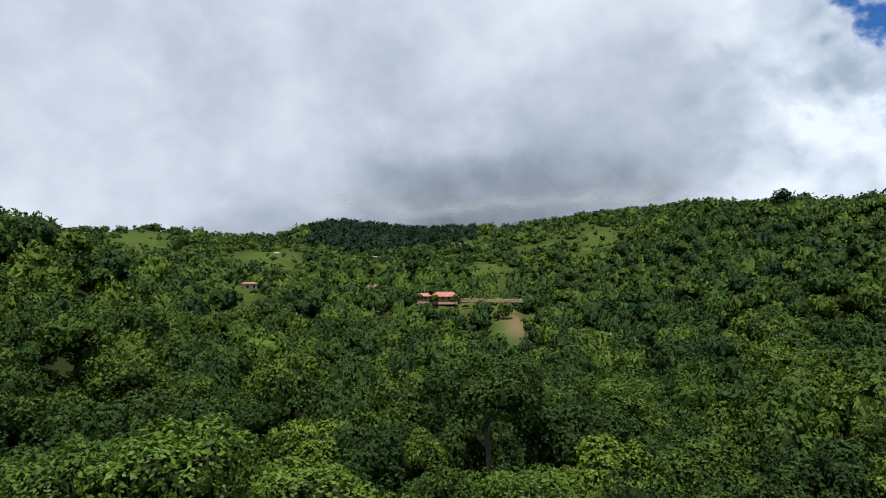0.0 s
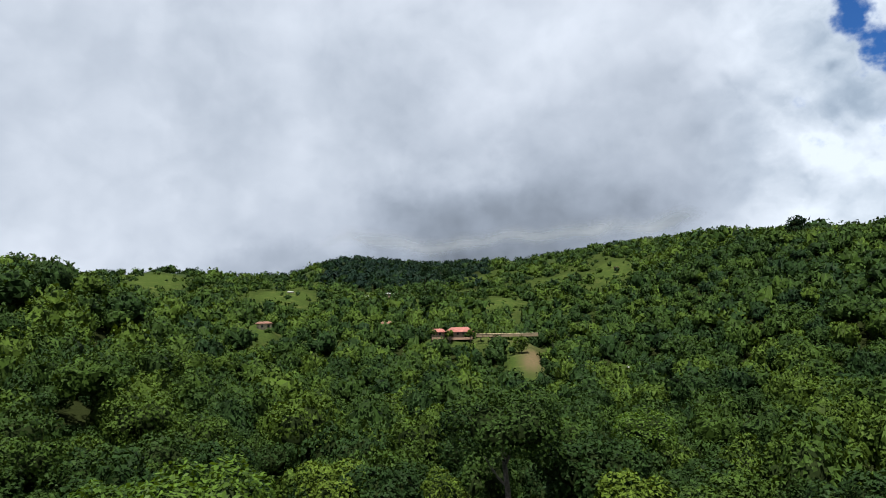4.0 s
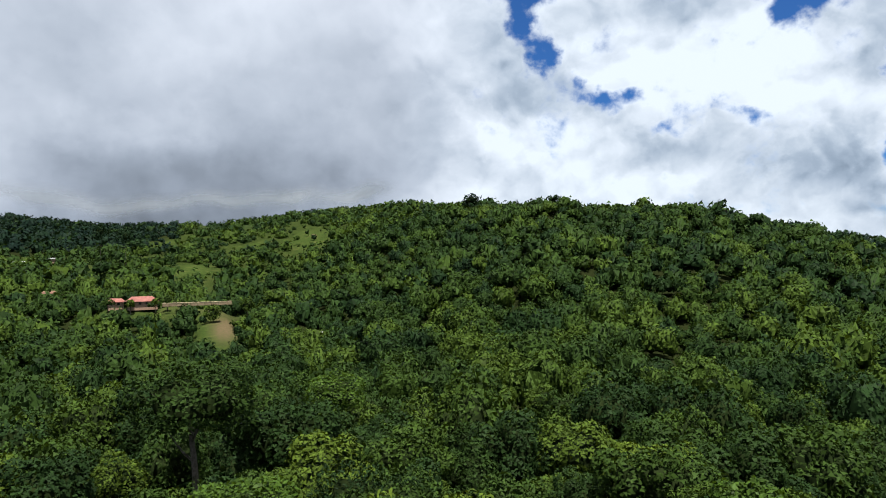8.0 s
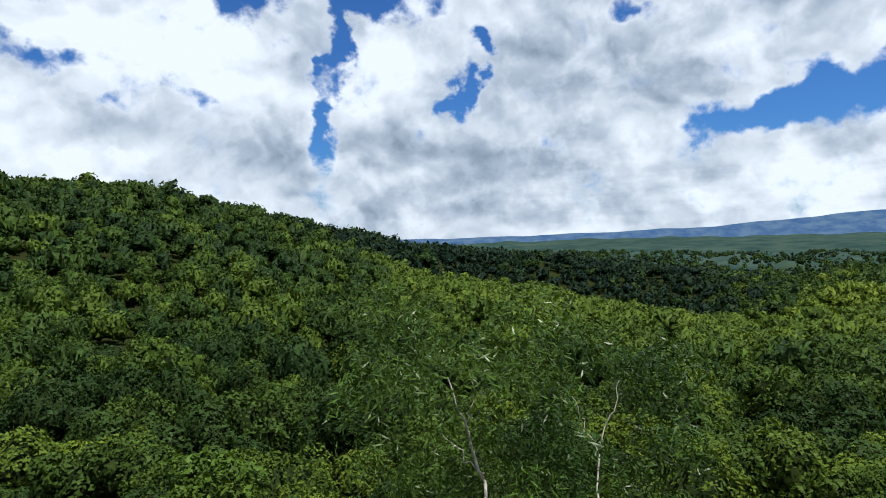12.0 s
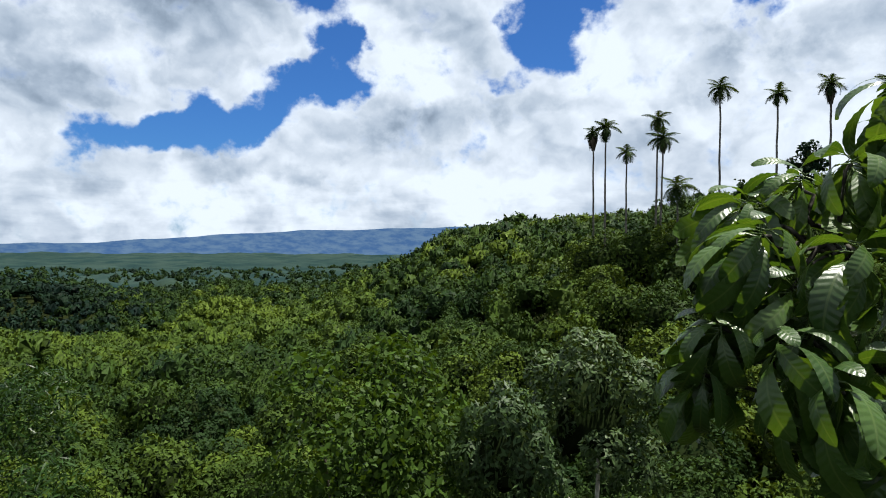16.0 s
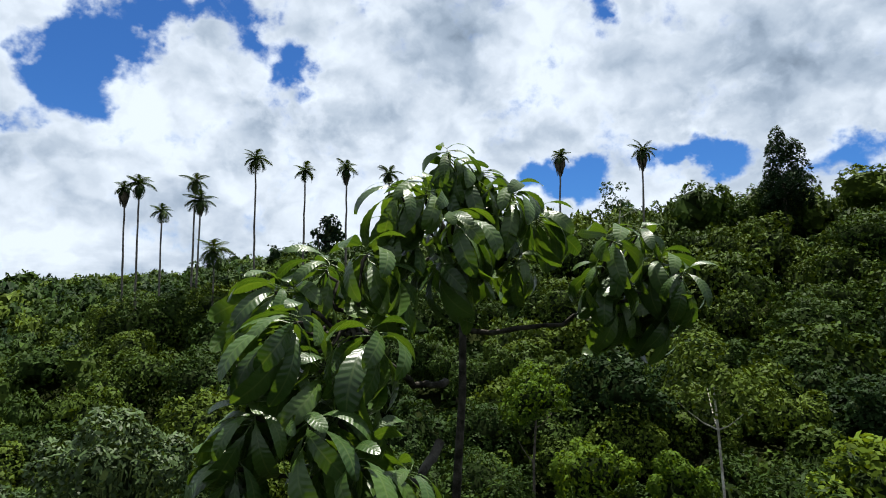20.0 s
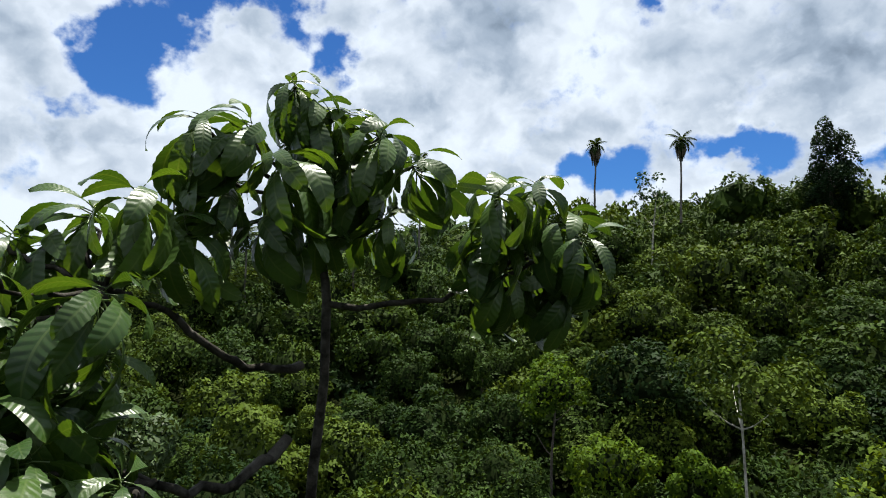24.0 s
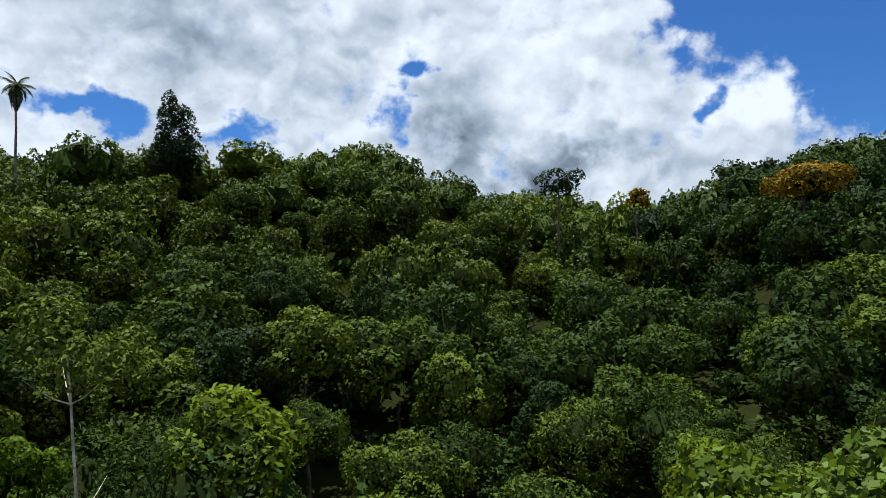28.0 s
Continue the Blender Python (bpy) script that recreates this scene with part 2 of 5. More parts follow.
def leaf_material(name, dark, mid, light, by="object", gloss=0.55, spec=0.025, thin=0.15):
    """Foliage: hue by plant, value by leaf, light let through."""
    m, net = material(name)
    if by == "object":
        plant = net.node("ShaderNodeObjectInfo").outputs["Random"]
    else:
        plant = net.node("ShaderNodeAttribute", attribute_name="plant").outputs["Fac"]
    island = net.node("ShaderNodeNewGeometry").outputs["Random Per Island"]
    hue = net.node("ShaderNodeValToRGB")
    net.put(hue.inputs[0], plant)
    els = hue.color_ramp.elements
    els[0].color, els[1].color = (*dark, 1), (*light, 1)
    els[0].position, els[1].position = 0.0, 1.0
    els.new(0.58).color = (*mid, 1)
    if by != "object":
        # dark bluish end holds the painted cloud shadow and haze of far trees
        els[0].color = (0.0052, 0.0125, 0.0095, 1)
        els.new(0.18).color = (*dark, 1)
    value = net.math("MULTIPLY_ADD", island, 0.75, 0.55)
    grey = net.node("ShaderNodeCombineColor")
    for i in range(3):
        net.put(grey.inputs[i], value)
    colour = net.mix(1.0, hue.outputs[0], grey.outputs[0], "MULTIPLY")
    p = principled(net, colour, gloss, spec=spec)
    t = net.node("ShaderNodeBsdfTranslucent")
    net.put(t.inputs[0], net.mix(1.0, colour, (1.5, 1.35, 0.5), "MULTIPLY"))
    mixer = net.node("ShaderNodeMixShader")
    mixer.inputs[0].default_value = thin
    net.tree.links.new(p.outputs[0], mixer.inputs[1]), net.tree.links.new(t.outputs[0], mixer.inputs[2])
    finish(net, mixer.outputs[0])
    return m


DARK, MID, LIGHT = (0.0096, 0.0215, 0.0068), (0.0230, 0.0425, 0.0080), (0.052, 0.079, 0.0105)
leaf_tree = leaf_material("leaf_tree", DARK, MID, LIGHT)
leaf_wood = leaf_material("leaf_wood", DARK, MID, LIGHT, by="attribute")


def bark_material(name, a, b, scale=6.0, spec=0.4):
    m, net = material(name)
    co = net.node("ShaderNodeTexCoord").outputs["Object"]
    n = net.noise(co, scale, 6.0, 0.65)
    blot = net.ramp(net.noise(co, scale * 0.4, 3.0), 0.42, 0.6)
    col = net.mix(net.math("MULTIPLY_ADD", net.ramp(n, 0.38, 0.66), 0.55, net.math("MULTIPLY", blot, 0.45)), a, b)
    finish(net, principled(net, col, 0.9, n, 0.6, 0.02, spec).outputs[0])
    return m


bark_dark = bark_material("bark_dark", (0.035, 0.028, 0.02), (0.12, 0.10, 0.08))
# crown cores: shade inside the foliage painted as near-black green
core_shade = bark_material("core_shade", (0.006, 0.010, 0.0035), (0.013, 0.019, 0.0065), 3.0, 0.0)
bark_pale = bark_material("bark_pale", (0.20, 0.18, 0.15), (0.52, 0.49, 0.43))


def ground_material():
    m, net = material("ground")
    co = net.node("ShaderNodeTexCoord").outputs["Object"]
    field_ = net.node("ShaderNodeAttribute", attribute_name="pasture").outputs["Fac"]
    bare = net.node("ShaderNodeAttribute", attribute_name="bare").outputs["Fac"]
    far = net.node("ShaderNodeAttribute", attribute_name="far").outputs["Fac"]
    n1 = net.noise(co, 0.05, 6.0, 0.7)
    n2 = net.noise(co, 0.9, 5.0, 0.65)
    # dark humus, painted blacker for the shade in gaps between trees
    dark_floor = net.mix(n2, (0.006, 0.008, 0.003), (0.014, 0.018, 0.006))
    grass = net.mix(n1, (0.024, 0.038, 0.009), (0.040, 0.054, 0.012))
    grass = net.mix(net.ramp(n2, 0.35, 0.65), grass, (0.014, 0.026, 0.007))
    grass = net.mix(net.ramp(net.noise(co, 0.12, 4.0, 0.6), 0.5, 0.7), grass, (0.046, 0.054, 0.016))
    soil = net.mix(n2, (0.055, 0.036, 0.024), (0.085, 0.066, 0.036))
    # haze put into the colour: ground turns blue-green with distance
    hazy_plain = net.mix(net.ramp(net.noise(co, 0.006, 6.0, 0.7), 0.35, 0.65), (0.008, 0.019, 0.019), (0.020, 0.034, 0.029))
    col = net.mix(field_, dark_floor, grass)
    col = net.mix(net.math("MULTIPLY", bare, net.ramp(n2, 0.25, 0.55)), col, soil)
    col = net.mix(far, col, hazy_plain)
    finish(net, principled(net, col, 1.0, n2, 0.5, 0.3, spec=0.0).outputs[0])
    return m


ground_mat = ground_material()

# ---- the lie of the land ----
RINGS = (30, 60, 120, 220, 330, 450, 700, 1100, 2000, 4800)
LAND = {}


def land(az, *heights):
    """Angle above eye level of the tree tops at each of the RINGS' distances, looking towards az degrees."""
    LAND[az] = heights


land(-60, -19, -11, -3, 4.6, 3.2, 3.0, 3.0, 3.0, 2, -1)
land(-38, -20, -12, -3.4, 4.9, 3.0, 2.8, 3.0, 3.0, 2, -1)
land(-33, -20, -12.5, -4.6, 2.9, 2.2, 2.4, 3.0, 3.0, 2, -1)
land(-28, -21, -13, -6.6, -1.4, 0.3, 1.3, 2.6, 3.3, 3, -1)
land(-20, -21, -13, -8, -4.5, -1.4, 0.3, 1.8, 2.6, 2.5, -1)
land(-13, -21, -13.5, -8.5, -5.2, -2.0, -0.2, 1.6, 4.2, 2.4, 0)
land(-5, -21, -13.5, -9, -5.8, -2.2, -0.4, 1.4, 3.6, 2.2, 0)
land(3, -21, -14, -9, -6.2, -2.9, -0.6, 1.5, 3.9, 3.0, 0)
land(11, -21, -14, -9, -5.6, -2.2, 0.6, 3.0, 5.0, 4.0, 0)
land(18, -21, -14, -9, -4.5, 0.5, 3.6, 5.4, 5.2, 5, 0)
land(24, -21, -14, -8.8, -3, 2.5, 5.4, 5.0, 4.5, 4, 0)
land(32, -21, -14, -8.8, -3, 2.4, 5.0, 4.6, 4.0, 3, 0)
land(42, -21, -14, -9, -3, 1.8, 4.4, 4.1, 3.0, 2, -0.5)
land(51, -21, -14.5, -9.5, -4, 0, 2.5, 2.0, 1.0, 0, -1)
land(58, -21.5, -15, -10, -5.5, -2.5, -0.6, 0.5, 0, -1, -1.2)
land(66, -22, -15.5, -11, -7, -4.6, -3.4, -0.9, -1.8, -2, -1.2)
land(75, -22, -16, -11.5, -8, -5.9, -4.8, -2.0, -2.7, -2, -1.0)
land(83, -22, -16, -12.2, -9, -7.2, -6.1, -2.9, -3.3, -2.2, -0.9)
land(90, -22, -16, -12.4, -9.6, -8.1, -7.3, -3.9, -3.9, -2.5, -0.9)
land(94, -22, -15.5, -12, -9.4, -8, -7.3, -6.2, -4.0, -2.5, -0.9)
land(99, -22, -15, -11.6, -8.9, -7.0, -5.2, -5.4, -3.8, -2.5, -0.8)
land(107, -22, -14.5, -10.6, -8.0, -6.4, -5.4, -4.8, -3.6, -2.3, -0.8)
land(114, -22, -14, -8.8, -5.4, -3, -1.8, -1.8, -2.4, -1.9, -0.8)
land(119, -21, -13, -7.5, -3, 0.3, 1.3, 0.9, 0, -1, -0.8)
land(125, -20.5, -11.5, -4.2, -0.4, 1.6, 2.2, 2.0, 1, 0, -0.8)
land(133, -20, -9.5, 0.2, 2.0, 2.4, 2.6, 2.0, 1, 0, -0.8)
land(140, -20, -8, 1.8, 3.8, 4.0, 3.5, 2.0, 1, 0, -0.8)
land(147, -19, -6.5, 3.8, 5.6, 5.0, 4.0, 2.0, 1, 0, -0.8)
land(155, -18, -5, 5.3, 6.4, 5.6, 4.0, 2.0, 1, 0, -0.8)
land(168, -17, -3, 7.2, 7.2, 6.0, 4.0, 2.0, 1, 0, -0.8)
land(174, -17, -2, 8.2, 8.0, 6.0, 4.0, 2.0, 1, 0, -0.8)
land(180, -17, -1.5, 10.2, 9.5, 7.0, 4.0, 2.0, 1, 0, -0.8)
land(188, -17, -2, 8.6, 8.3, 6.5, 4.0, 2.0, 1, 0, -0.8)
land(200, -17, -1.5, 10.4, 9.6, 7.0, 4.0, 2.0, 1, 0, -0.8)
land(212, -17, -2.5, 7.2, 6.6, 5.0, 3.0, 2.0, 1, 0, -0.8)
land(222, -17, -3.5, 4.8, 5.2, 4.0, 3.0, 2.0, 1, 0, -0.8)
land(230, -16, -3, 5.8, 6.4, 5.0, 3.0, 2.0, 1, 0, -0.8)
land(238, -15, -1.5, 8.6, 8.8, 6.0, 3.0, 2.0, 1, 0, -0.8)
land(246, -15, 0, 9.2, 9.4, 6.0, 3.0, 2.0, 1, 0, -0.8)
land(275, -18, -6, 4, 4, 4.0, 3.0, 2.0, 1, 0, -0.8)
land(300, -19, -11, -3, 4.6, 3.2, 3.0, 3.0, 3.0, 2, -1)

AZ_KNOTS = np.array(sorted(LAND), float)
LAND_TABLE = np.array([LAND[k] for k in sorted(LAND)], float)
LOG_RINGS = np.log(np.array(RINGS, float))


# azimuth, half width, distance, depth along the view (log), angle: negative is a ravine
FOLDS = [(78, 15, 560, 0.16, -2.6), (104, 9, 610, 0.20, -1.6), (99.5, 3.4, 440, 0.13, 0.8)]


def rise(az, d):
    """Elevation angle of the tree tops, smooth in both ways (arrays)."""
    az = (np.asarray(az, float) + 60) % 360 - 60
    d = np.asarray(d, float)
    i = np.clip(np.searchsorted(AZ_KNOTS, az, side="right") - 1, 0, len(AZ_KNOTS) - 2)
    u = (az - AZ_KNOTS[i]) / (AZ_KNOTS[i + 1] - AZ_KNOTS[i])
    u = np.clip(u, 0, 1)
    u = u * u * (3 - 2 * u) * 0.6 + u * 0.4
    l = np.log(np.maximum(d, 30.0))
    j = np.clip(np.searchsorted(LOG_RINGS, l, side="right") - 1, 0, len(RINGS) - 2)
    v = np.clip((l - LOG_RINGS[j]) / (LOG_RINGS[j + 1] - LOG_RINGS[j]), 0, 1)
    lo = LAND_TABLE[i, j] * (1 - v) + LAND_TABLE[i, j + 1] * v
    hi = LAND_TABLE[i + 1, j] * (1 - v) + LAND_TABLE[i + 1, j + 1] * v
    roll = np.clip((az - 84) / 8, 0, 1) * np.clip((122 - az) / 8, 0, 1) * np.clip((d - 560) / 200, 0, 1) * np.clip((2600 - d) / 900, 0, 1)
    waves = 0.30 * np.sin(az * 0.62 + d * 0.0075) + 0.22 * np.sin(az * 1.13 - d * 0.0052 + 2.0)
    # a ravine behind the valley's near slope, one behind the pale hill, and the small folds of the slopes
    fold = np.zeros_like(az + d)
    for fa, fw, fd, fs, deep in FOLDS:
        fold = fold + deep * np.exp(-((az - fa) / fw) ** 4 - (np.log(d / fd) / fs) ** 2)
    mid = np.clip((d - 55) / 60, 0, 1) * np.clip((1000 - d) / 400, 0, 1) * np.clip((450 - d) / 250, 0.35, 1)
    small = 0.34 * np.sin(az * 0.31 + np.log(d) * 9.0) + 0.30 * np.sin(az * 0.55 - np.log(d) * 13.0 + 1.3)
    return lo * (1 - u) + hi * u + roll * waves + fold + mid * small


TREE = 10.0


def ground_height(az, d):
    d = np.asarray(d, float)
    top = EYE + np.maximum(d, 30) * np.tan(np.radians(rise(az, d)))
    g = top - TREE * (1 - openness(az, d) * np.clip((560 - d) / 150, 0.3, 0.52))
    near = np.clip(d / 30.0, 0, 1)
    return np.where(d < 30, g * near ** 1.5, g)


def at(az, d, z=0.0):
    a = math.radians(az)
    return Vector((d * math.sin(a), d * math.cos(a), z))


# open fields: azimuth, distance, half width in degrees, half depth as a share of the distance
FIELDS = [(-29.0, 800, 3.6, 0.40), (-18.5, 620, 3.2, 0.22), (-20.6, 332, 1.5, 0.10), (-15.4, 318, 1.9, 0.09), (9.8, 720, 2.2, 0.20),
          (0.2, 560, 2.4, 0.12), (0.3, 322, 4.2, 0.05), (2.2, 272, 2.0, 0.19), (-2.0, 860, 1.6, 0.06), (5.0, 780, 2.0, 0.07), (-4.3, 325, 3.0, 0.045), (-9.8, 372, 1.0, 0.03), (10.3, 262, 0.8, 0.03)]


def openness(az, d):
    az = (np.asarray(az, float) + 60) % 360 - 60
    d = np.asarray(d, float)
    best = np.zeros_like(d + az)
    for fa, fd, fw, fh in FIELDS:
        r = np.sqrt(((az - fa) / fw) ** 2 + ((d - fd) / (fd * fh)) ** 2)
        r = r * (1 + 0.16 * np.sin(az * 3.1 + d * 0.05) + 0.14 * np.sin(az * 1.7 - d * 0.09 + fa))
        best = np.maximum(best, np.clip(1.4 - 0.85 * r, 0, 1))
    return best


def rough_land(az, d):
    """Farmed slope with scattered trees."""
    az = (np.asarray(az, float) + 60) % 360 - 60
    a_ = np.clip((az + 34) / 4, 0, 1) * np.clip((15 - az) / 4, 0, 1) * np.clip((d - 380) / 80, 0, 1)
    a_ = a_ * (1 - ((az > -15) & (az < -1) & (d > 740)))
    b_ = np.clip((az - 58) / 6, 0, 1) * np.clip((118 - az) / 6, 0, 1) * np.clip((d - 1150) / 200, 0, 1)
    return np.maximum(a_, b_)


def mesh_object(name, verts, faces_tri=None, faces_quad=None, mats=(), attrs=None, smooth=False, normals=None, slots=None):
    me = bpy.data.meshes.new(name)
    verts = np.asarray(verts, np.float32)
    loops, starts, totals = [], [], []
    pos = 0
    for f in (faces_tri, faces_quad):
        if f is None or not len(f):
            continue
        f = np.asarray(f, np.int32)
        loops.append(f.ravel())
        starts.append(pos + np.arange(len(f)) * f.shape[1])
        pos += f.size
    loops, starts = np.concatenate(loops).astype(np.int32), np.concatenate(starts).astype(np.int32)
    me.vertices.add(len(verts)), me.loops.add(len(loops)), me.polygons.add(len(starts))
    me.vertices.foreach_set("co", verts.ravel())
    me.loops.foreach_set("vertex_index", loops)
    me.polygons.foreach_set("loop_start", starts)
    if smooth:
        me.polygons.foreach_set("use_smooth", np.ones(len(starts), bool))
    me.update(calc_edges=True)
    for m in mats:
        me.materials.append(m)
    if slots is not None:
        me.polygons.foreach_set("material_index", np.asarray(slots, np.int32))
    for key, values in (attrs or {}).items():
        att = me.attributes.new(key, "FLOAT", "POINT")
        att.data.foreach_set("value", np.asarray(values, np.float32))
    if normals is not None:
        me.polygons.foreach_set("use_smooth", np.ones(len(starts), bool))
        att = me.attributes.new("custom_normal", "FLOAT_VECTOR", "POINT")
        att.data.foreach_set("vector", np.asarray(normals, np.float32).ravel())
    return me


def build_ground():
    az = np.arange(-60, 300, 0.6)
    d = np.concatenate([[0.5, 3, 8, 14, 20, 26], np.geomspace(30, 4900, 110)])
    A, D = np.meshgrid(az, d)
    Z = ground_height(A, D)
    rng = np.random.default_rng(3)
    bumps = np.interp(D, [30, 300, 1500, 4900], [0, 1.0, 6, 20])
    Z = Z + bumps * (np.sin(A * 1.9 + D * 0.011) * 0.5 + np.sin(A * 0.83 - D * 0.006 + 1.0) * 0.5) * 0.5
    V = np.stack([D * np.sin(np.radians(A)), D * np.cos(np.radians(A)), Z], -1).reshape(-1, 3)
    n, k = len(az), len(d)
    i, j = np.meshgrid(np.arange(k - 1), np.arange(n), indexing="ij")
    q = np.stack([i * n + j, i * n + (j + 1) % n, (i + 1) * n + (j + 1) % n, (i + 1) * n + j], -1).reshape(-1, 4)
    q = q[:, ::-1]
    bare = np.exp(-(((A - 2.9) / 1.1) ** 2 + ((D - 280) / 32) ** 2) ** 2) + 0.9 * np.exp(-(((A - 1.0) / 3.0) ** 4 + ((D - 330) / 4) ** 2))
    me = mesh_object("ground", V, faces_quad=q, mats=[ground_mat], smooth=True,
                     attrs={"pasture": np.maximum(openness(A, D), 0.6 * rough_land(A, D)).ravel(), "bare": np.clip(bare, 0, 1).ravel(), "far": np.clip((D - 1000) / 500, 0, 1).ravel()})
    return tagged(new("ground", me), "rolling hillside ground with pasture and forest floor", "ground", kind="structure")


build_ground()

# ---- foliage ----
def frames_from(normals, rng):
    """Two axes across each normal, turned at random."""
    ref = np.where(np.abs(normals[:, 2:3]) < 0.9, np.array([[0, 0, 1.0]]), np.array([[1.0, 0, 0]]))
    u = np.cross(ref, normals)
    u /= np.linalg.norm(u, axis=1, keepdims=True)
    v = np.cross(normals, u)
    t = rng.uniform(0, 2 * np.pi, (len(normals), 1))
    return u * np.cos(t) + v * np.sin(t), -u * np.sin(t) + v * np.cos(t)


def unit(rng, n):
    v = rng.normal(size=(n, 3))
    return v / np.linalg.norm(v, axis=1, keepdims=True)


def crown_points(rng, n, puffs=12, tall=1.5, size=0.36, inner=0.22, cap=False):
    """Points, normals and leaf scale on a crown of unit radius and the given height: a heap of leafy puffs, base at 0."""
    c = unit(rng, puffs) * rng.uniform(0.40, 0.74, (puffs, 1))
    c[:, 2] *= tall * 0.62
    r = size * rng.uniform(0.65, 1.3, puffs)
    w = rng.choice(puffs, n, p=r ** 2 / (r ** 2).sum())
    nrm = unit(rng, n)
    low = (nrm[:, 2] < -0.1) & (rng.uniform(size=n) < 0.75)
    nrm[low, 2] *= -1
    if cap:
        under = nrm[:, 2] < -0.15
        nrm[under, 2] *= -1
    p = c[w] + nrm * (r[w] * rng.uniform(0.78, 1.08, n))[:, None]
    scale = np.ones(n)
    deep = rng.uniform(size=n) < inner
    p[deep] = unit(rng, deep.sum()) * rng.uniform(0.15, 0.60, (deep.sum(), 1)) * np.array([1, 1, tall * 0.6])
    scale[deep] = 1.6
    out = p / np.array([1, 1, tall * 0.62])
    out /= np.linalg.norm(out, axis=1, keepdims=True) + 1e-6
    nrm = nrm * 0.85 + out * 0.35
    nrm[deep] = unit(rng, deep.sum())
    lo, hi = np.percentile(p[:, 2], 1), np.percentile(p[:, 2], 99)
    p[:, 2] = (p[:, 2] - lo) / (hi - lo) * tall
    return p, nrm, scale[:, None]


def heap(rng, tall, lobes):
    """Boughs of a dense crown of unit radius as a heap of rounded leafy tufts: centres, radii and the bough's own centre for each."""
    C, R, O = [], [], []
    for k in range(lobes):
        f = (k + 0.5) / lobes
        z = 1.0 - 1.5 * f + rng.normal() * 0.07
        an = k * 2.4 + rng.normal() * 0.35
        h = math.sqrt(max(0.0, 1 - min(1.0, z * z)))
        reach = rng.uniform(0.46, 0.66)
        c = np.array([math.cos(an) * h * reach, math.sin(an) * h * reach, z * reach * tall * 0.78])
        r = rng.uniform(0.24, 0.42) * (1.1 if z > 0.3 else 0.95)
        C.append(c), R.append(r * 0.9), O.append(c * 0.6)
        for _ in range(6):
            way = unit(rng, 1)[0] + c / (np.linalg.norm(c) + 1e-6) * 0.7 + np.array([0, 0, 0.35])
            way /= np.linalg.norm(way)
            C.append(c + way * r * rng.uniform(0.6, 0.95)), R.append(r * rng.uniform(0.34, 0.58)), O.append(c)
    return np.array(C), np.array(R), np.array(O)


def ball_dirs(level):
    """Corners and triangles of a sphere cut from an icosahedron."""
    bm = bmesh.new()
    bmesh.ops.create_icosphere(bm, subdivisions=level, radius=1.0)
    V = np.array([v.co[:] for v in bm.verts])
    T = np.array([[v.index for v in f.verts] for f in bm.faces])
    bm.free()
    return V, T


def dense_crown(seed, n, leaf, tall=1.2, lobes=10, slim=0.6, tilt=0.4, fold=0.0, tri=True, level=2, leafy=False):
    """A closed crown: leaves on every tuft and an added lumpy core inside, near-black for twigs in inner shade (far
    off, of matted leaves). Corners, leaf faces, core faces, normals; base at 0.
    """
    rng = np.random.default_rng(seed)
    C, R, O = heap(rng, tall, lobes)
    P, N, M = np.zeros((0, 3)), np.zeros((0, 3)), np.zeros((0, 3))
    while len(P) < n:
        w = rng.choice(len(R), n * 2, p=R ** 2 / (R ** 2).sum())
        nrm = unit(rng, n * 2)
        ok = (nrm[:, 2] > -0.7) | (rng.uniform(size=n * 2) < 0.3)
        w, nrm = w[ok], nrm[ok]
        p = C[w] + nrm * (R[w] * rng.uniform(0.9, 1.12, len(w)))[:, None]
        inside = (np.linalg.norm(p[:, None, :] - C[None], axis=2) < R[None] * 0.86).any(1)
        p, nrm, w = p[~inside], nrm[~inside], w[~inside]
        out = p - O[w]
        out /= np.linalg.norm(out, axis=1, keepdims=True) + 1e-6
        P, N, M = np.concatenate([P, p]), np.concatenate([N, nrm]), np.concatenate([M, out])
    P, N = P[:n], N[:n] * 0.7 + M[:n] * 0.5
    N /= np.linalg.norm(N, axis=1, keepdims=True)
    V, q, NN = leaf_faces(rng, P, N, leaf, tilt, slim, fold, tri)
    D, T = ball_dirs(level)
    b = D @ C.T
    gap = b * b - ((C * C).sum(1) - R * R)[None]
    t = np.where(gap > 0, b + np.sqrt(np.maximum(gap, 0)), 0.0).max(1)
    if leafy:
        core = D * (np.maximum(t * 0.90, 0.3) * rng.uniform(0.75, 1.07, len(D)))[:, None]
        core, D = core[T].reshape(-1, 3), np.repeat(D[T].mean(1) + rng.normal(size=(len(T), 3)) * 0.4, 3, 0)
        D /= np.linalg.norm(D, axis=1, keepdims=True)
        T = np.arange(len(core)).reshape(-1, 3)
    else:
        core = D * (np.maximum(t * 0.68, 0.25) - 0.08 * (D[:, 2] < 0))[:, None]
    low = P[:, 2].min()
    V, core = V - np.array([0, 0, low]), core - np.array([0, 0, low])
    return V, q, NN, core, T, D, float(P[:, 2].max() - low)


